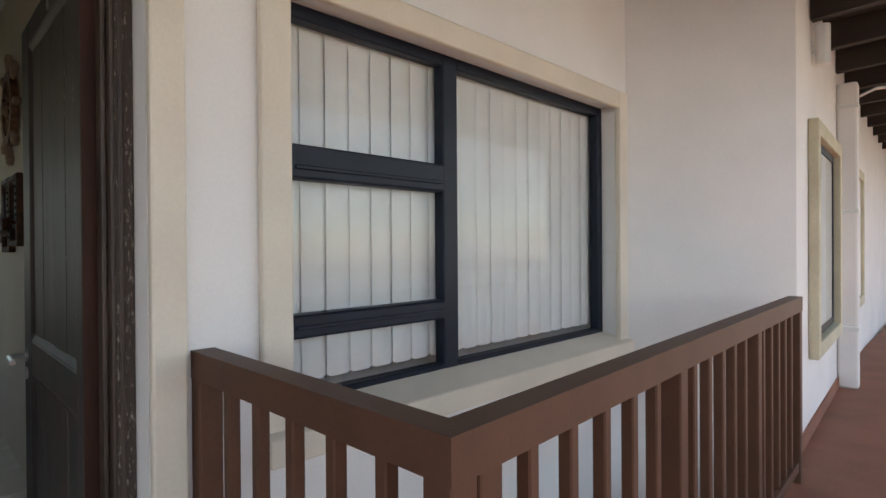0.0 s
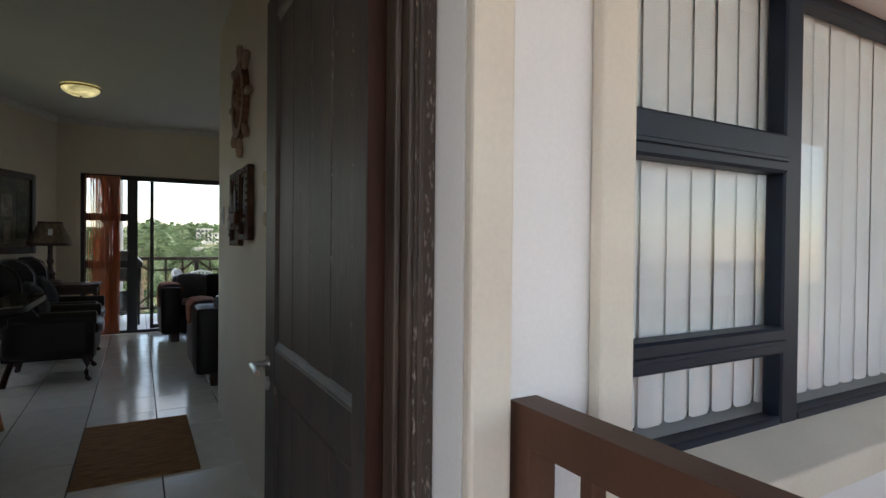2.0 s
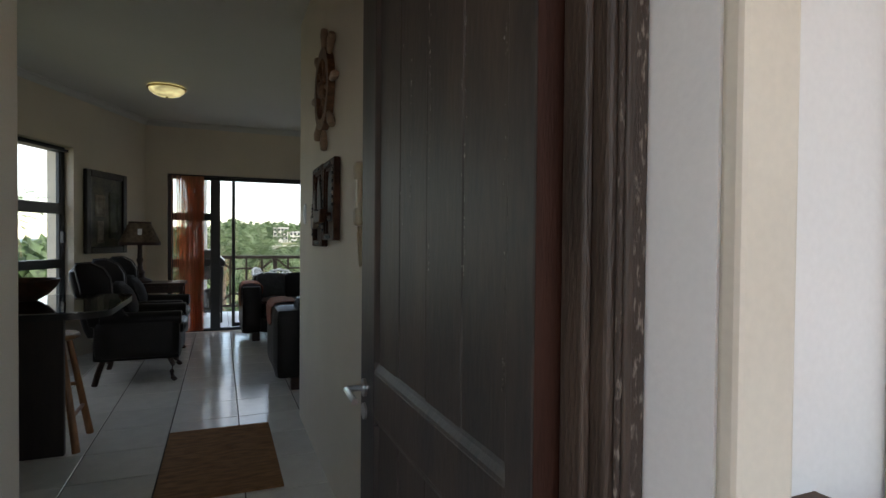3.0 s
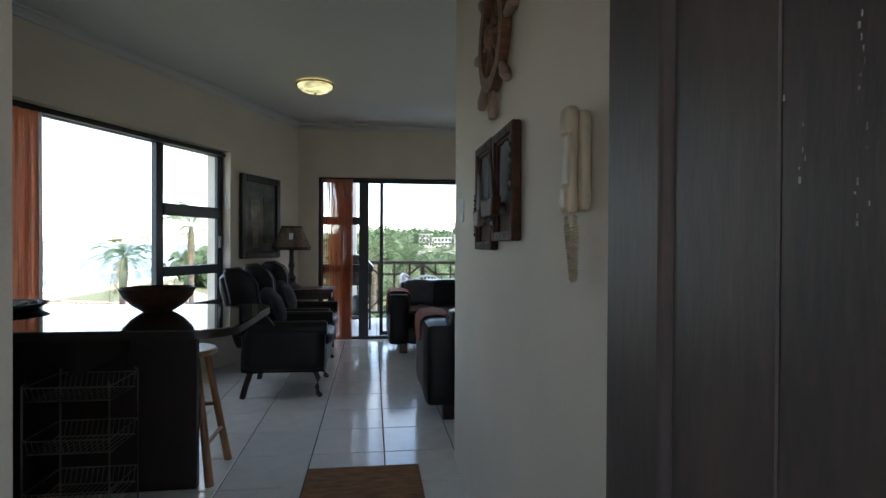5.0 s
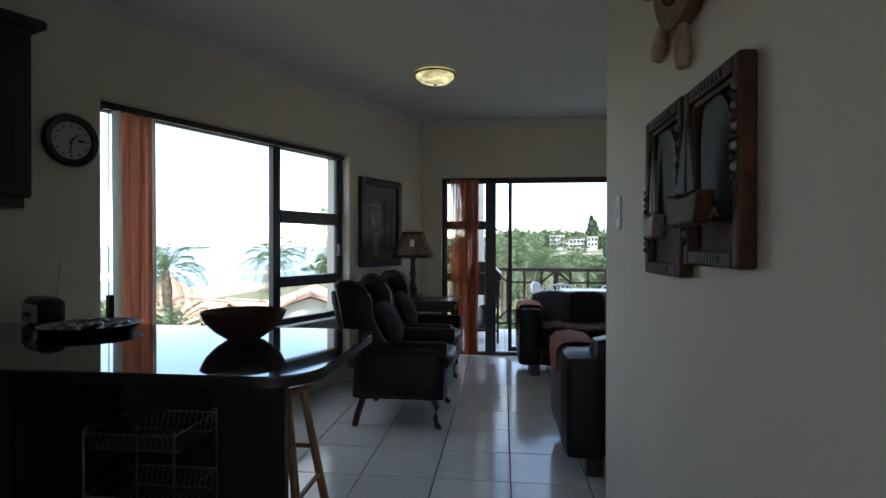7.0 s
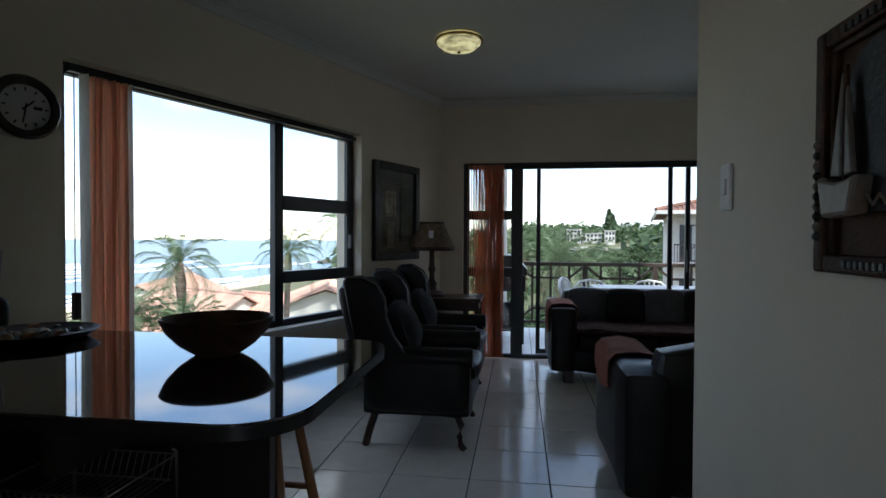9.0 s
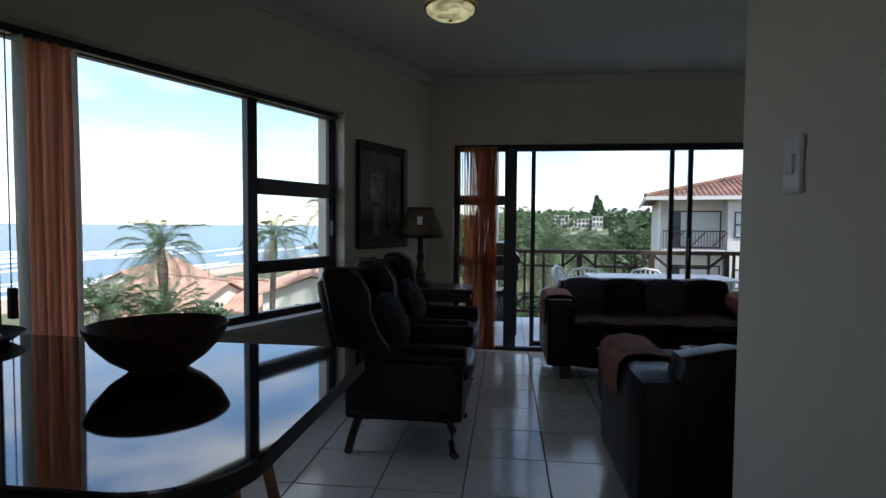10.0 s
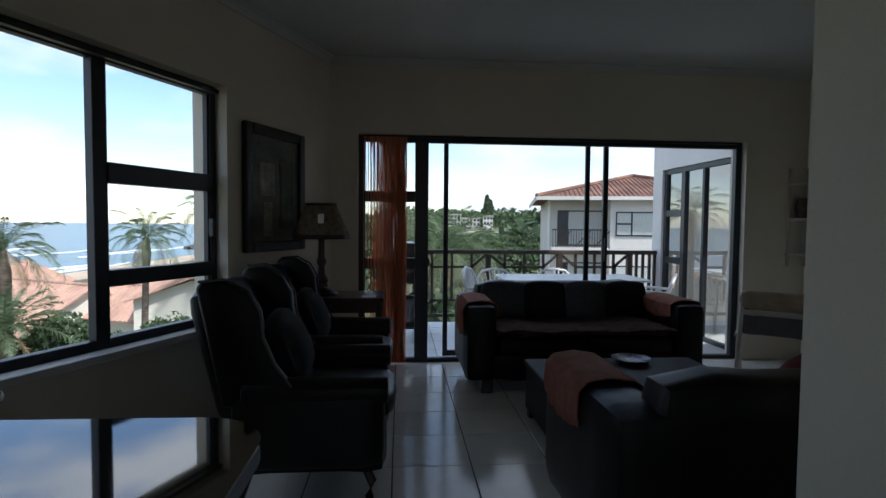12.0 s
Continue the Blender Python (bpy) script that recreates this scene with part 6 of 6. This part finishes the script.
gable_house(-45.5, -27.5, 62, 13, 9, -9.5, -5.9, -3.3, "terracotta-roofed house below palms", win=((-2, -8, 1.2, 1.2, 1), (2, -8, 1.2, 1.2, 1)))
gable_house(-74, -50, 20, 26, 11, -12.5, -7.4, -4.6, "long low house with a faded terracotta roof")
gable_house(-38.5, -13.2, 18, 7.5, 6, -8.5, -3.0, -1.9, "white gabled house beside a palm", win=((-1.5, -5.9, 0.6, 0.9, -1), (1.5, -5.9, 0.6, 0.9, 1)))
gable_house(-44, -19.5, 70, 7, 5, -9, -5.2, -3.4, "small cream gabled house with a terracotta roof")


def flat_block(x, y, z, w, d, h, floors, bays, label, rot=0):
    t = empty("apartment_block", Matrix.Translation((x, y, z)) @ Matrix.Rotation(radians(rot), 4, "Z"), label, "building", "far white buildings")
    part("wall", box(-d / 2, d / 2, -w / 2, w / 2, -4, h), M_apt, t)
    part("roof", box(-d / 2 - 0.3, d / 2 + 0.3, -w / 2 - 0.3, w / 2 + 0.3, h, h + 0.3), M_apt, t)
    fh = h / floors
    for f in range(floors):
        for b in range(bays):
            yy = -w / 2 + (b + 0.5) * w / bays
            part("window", box(d / 2 - 0.1, d / 2 + 0.06, yy - w / bays * 0.3, yy + w / bays * 0.3, f * fh + fh * 0.25, f * fh + fh * 0.8), M_dkglass, t)
    return t


flat_block(-245, 24, 0.5, 6, 6, 5.2, 3, 4, "white terraced apartments on the far hillside", -8)
flat_block(-245, 31.5, 0.5, 8, 6, 3.6, 2, 5, "white terraced apartments on the far hillside", -5)
flat_block(-238, 38, 1.0, 4, 5, 4.0, 2, 3, "white terraced apartments on the far hillside", -5)
flat_block(-300, 78, 5.0, 12, 6, 3.0, 1, 5, "low white house on the far hillside", 5)
flat_block(-170, 18, -3.6, 16, 8, 2.4, 1, 6, "long low white building among trees", -15)
flat_block(-160, 33, -3.4, 10, 8, 2.2, 1, 4, "long low white building among trees", 10)

# neighbouring apartment house with a hipped tile roof
ab = empty("apartment_house", Matrix.Translation((-34.0, 8.57, 0.22)) @ Matrix.Rotation(radians(-12), 4, "Z") @ Matrix.Translation((34.0, -8.9, 0)), "cream apartment house with a hipped terracotta roof", "building")


def hip(x0, x1, y0, y1, z, rise, o=0.9):
    bm = bmesh.new()
    x0, x1, y0, y1 = x0 - o, x1 + o, y0 - o, y1 + o
    half = min(x1 - x0, y1 - y0) / 2
    if (x1 - x0) < (y1 - y0):
        r = [((x0 + x1) / 2, y0 + half), ((x0 + x1) / 2, y1 - half)]
    else:
        r = [(x0 + half, (y0 + y1) / 2), (x1 - half, (y0 + y1) / 2)]
    c = [bm.verts.new((x, y, z)) for x, y in ((x0, y0), (x1, y0), (x1, y1), (x0, y1))]
    t = [bm.verts.new((x, y, z + rise)) for x, y in r]
    if (x1 - x0) < (y1 - y0):
        for f in ((c[0], c[1], t[0]), (c[1], c[2], t[1], t[0]), (c[2], c[3], t[1]), (c[3], c[0], t[0], t[1])):
            bm.faces.new(f)
    else:
        for f in ((c[0], c[1], t[1], t[0]), (c[1], c[2], t[1]), (c[2], c[3], t[0], t[1]), (c[3], c[0], t[0])):
            bm.faces.new(f)
    bm.faces.new(c[::-1])
    return bm


M_roof2 = mat("weathered_brown_roof_tiles", (0.23, 0.115, 0.078), 0.85, vary=0.35, scale=0.7, bump=0.4, fine=6)
part("wall", box(-46, -34.0, 8.9, 12.1, -7, 2.65), M_apt, ab)
part("wall", box(-46, -32.9, 12.102, 20, -7, 2.65), M_apt, ab)
rfa = part("roof", hip(-46, -33.2, 8.9, 20, 2.66, 1.65), M_roof2, ab, "weathered terracotta tile roof")
bm = bmesh.new()
RH = 6.45
for k in range(50):
    yy = 8.1 + k * 0.26
    top = min((yy - 8.0) / RH, (20.9 - yy) / RH)
    if top > 0.02:
        rod((-32.3, yy, 2.70), (-32.3 - RH * top, yy, 2.70 + 1.65 * top), 0.032, None, bm, 5)
for k in range(54):
    xx = -32.4 - k * 0.27
    top = min(1.0, (-32.3 - xx) / RH, (xx + 46.9) / RH)
    if top > 0.02:
        rod((xx, 8.0, 2.70), (xx, 8.0 + RH * top, 2.70 + 1.65 * top), 0.032, None, bm, 5)
tagged(part("tile_course", bm, M_roof2, rfa), kind="stuff")
for yy in (8.0, 20.9):
    part("hip_cap", rod((-32.3, yy, 2.72), (-38.75, 14.45, 4.37), 0.12, n=7), M_roof2, rfa)
part("fascia", box(-46.9, -32.28, 7.98, 8.05, 2.45, 2.68), M_apt, ab)
part("gutter", box(-32.36, -32.25, 8.0, 20.9, 2.48, 2.68), M_apt, ab)
for fl in (0, -3.0, -6.0):
    b = part("balcony", box(-34.0, -32.9, 8.9, 12.05, -0.35 + fl, -0.15 + fl), M_apt, ab)
    part("balcony_rail", box(-32.97, -32.92, 8.95, 12.0, 0.80 + fl, 0.87 + fl), M_brail, b)
    for k in range(21):
        part("balcony_baluster", box(-32.96, -32.93, 8.97 + k * 0.144, 9.0 + k * 0.144, -0.15 + fl, 0.80 + fl), M_brail, b)
    for k in range(3):
        y0 = 9.2 + k * 1.05
        part("brace", bar((-32.94, y0, -0.1 + fl), (-32.94, y0 + 0.8, 0.78 + fl), 0.03), M_brail, b)
    w = part("window", box(-34.05, -33.96, 9.3, 11.95, -0.1 + fl, 1.95 + fl), M_alu, ab)
    for a, c, mt in ((9.38, 9.85, M_dkglass), (9.93, 11.87, M_curt)):
        part("glass", box(-34.06, -33.945, a, c, -0.02 + fl, 1.87 + fl), mt, w)
    part("transom", box(-34.0, -33.93, 9.38, 9.85, 1.1 + fl, 1.2 + fl), M_alu, w)
    w = part("window", box(-32.95, -32.85, 12.4, 14.75, 0.50 + fl, 1.86 + fl), M_alu, ab)
    for a, c, z0_, z1_, mt in ((12.47, 13.2, 0.58, 1.13, M_curt), (12.47, 13.2, 1.23, 1.78, M_curt), (13.3, 14.68, 0.58, 1.78, M_curt)):
        part("glass", box(-32.96, -32.835, a, c, z0_ + fl, z1_ + fl), mt, w)
part("downpipe", rod((-33.9, 8.82, -7), (-33.9, 8.82, 2.5), 0.06), M_white_pl, ab)
struct("road_lane", box(-31, -22, 4.5, 60, -6.75, -6.58), mat("asphalt", (0.05, 0.05, 0.052), 0.9, vary=0.2, scale=1), "grey asphalt car park below", "road")

# unseen wall above the lounge, added to keep the sun off the balcony
struct("wall_balcony_sun_block", box(SLX - 0.25, SLX, -1.1, 3.9, CEIL + 0.201, 6.6), M_wall_out, "plain unseen wall added to shade the balcony", "wall")
# building shell outside: lower storeys of the house itself
struct("wall_lower_storeys", box(-7.95, -0.7, -0.75, 3.9, -7.0, -0.31), M_wall_out, "plain lower storeys of the building", "wall")
# opposite wing across the walkway, seen only in reflections
struct("wall_opposite_wing", box(8.0, 8.3, -6, 16, -4, 0.6), M_wall_out, "white wall of the opposite wing", "wall")
struct("roof_opposite_wing", prism([(7.4, -6.5), (7.4, 16.5), (11.5, 16.5), (11.5, -6.5)], 0.6, 0.82), M_roof, "tiled roof edge of the opposite wing", "roof")

#=TILES
TS, GAP = 0.425, 0.006
tb = bmesh.new()
box(-(TS - GAP) / 2, (TS - GAP) / 2, -(TS - GAP) / 2, (TS - GAP) / 2, -0.008, 0.0, tb)
bmesh.ops.bevel(tb, geom=[e for e in tb.edges if all(v.co.z > -0.001 for v in e.verts)], offset=0.002, segments=1, affect="EDGES")
tile_me = bpy.data.meshes.new("tile")
tb.to_mesh(tile_me)
tb.free()
tile_me.materials.append(M_tile)
floor_ob = bpy.data.objects["floor"]


def wall_gap(x, y):
    p = WW.inverted() @ Vector((x, y, 0))
    return p.y


for i in range(-9, 10):
    for j in range(-8, 10):
        x, y = -4.49 + (i + 0.5) * TS, 0.214 + (j + 0.5) * TS
        if not (-8.1 < x < -0.7) or y > 3.9 or wall_gap(x, y) < -0.3 or y < -3.2:
            continue
        if x > -1.5 and (y < -0.6 or y > 0.9):
            continue
        if x > -3.7 and y > 0.95:
            continue
        o = link("tile", tile_me, floor_ob)
        o.location = (x, y, 0)
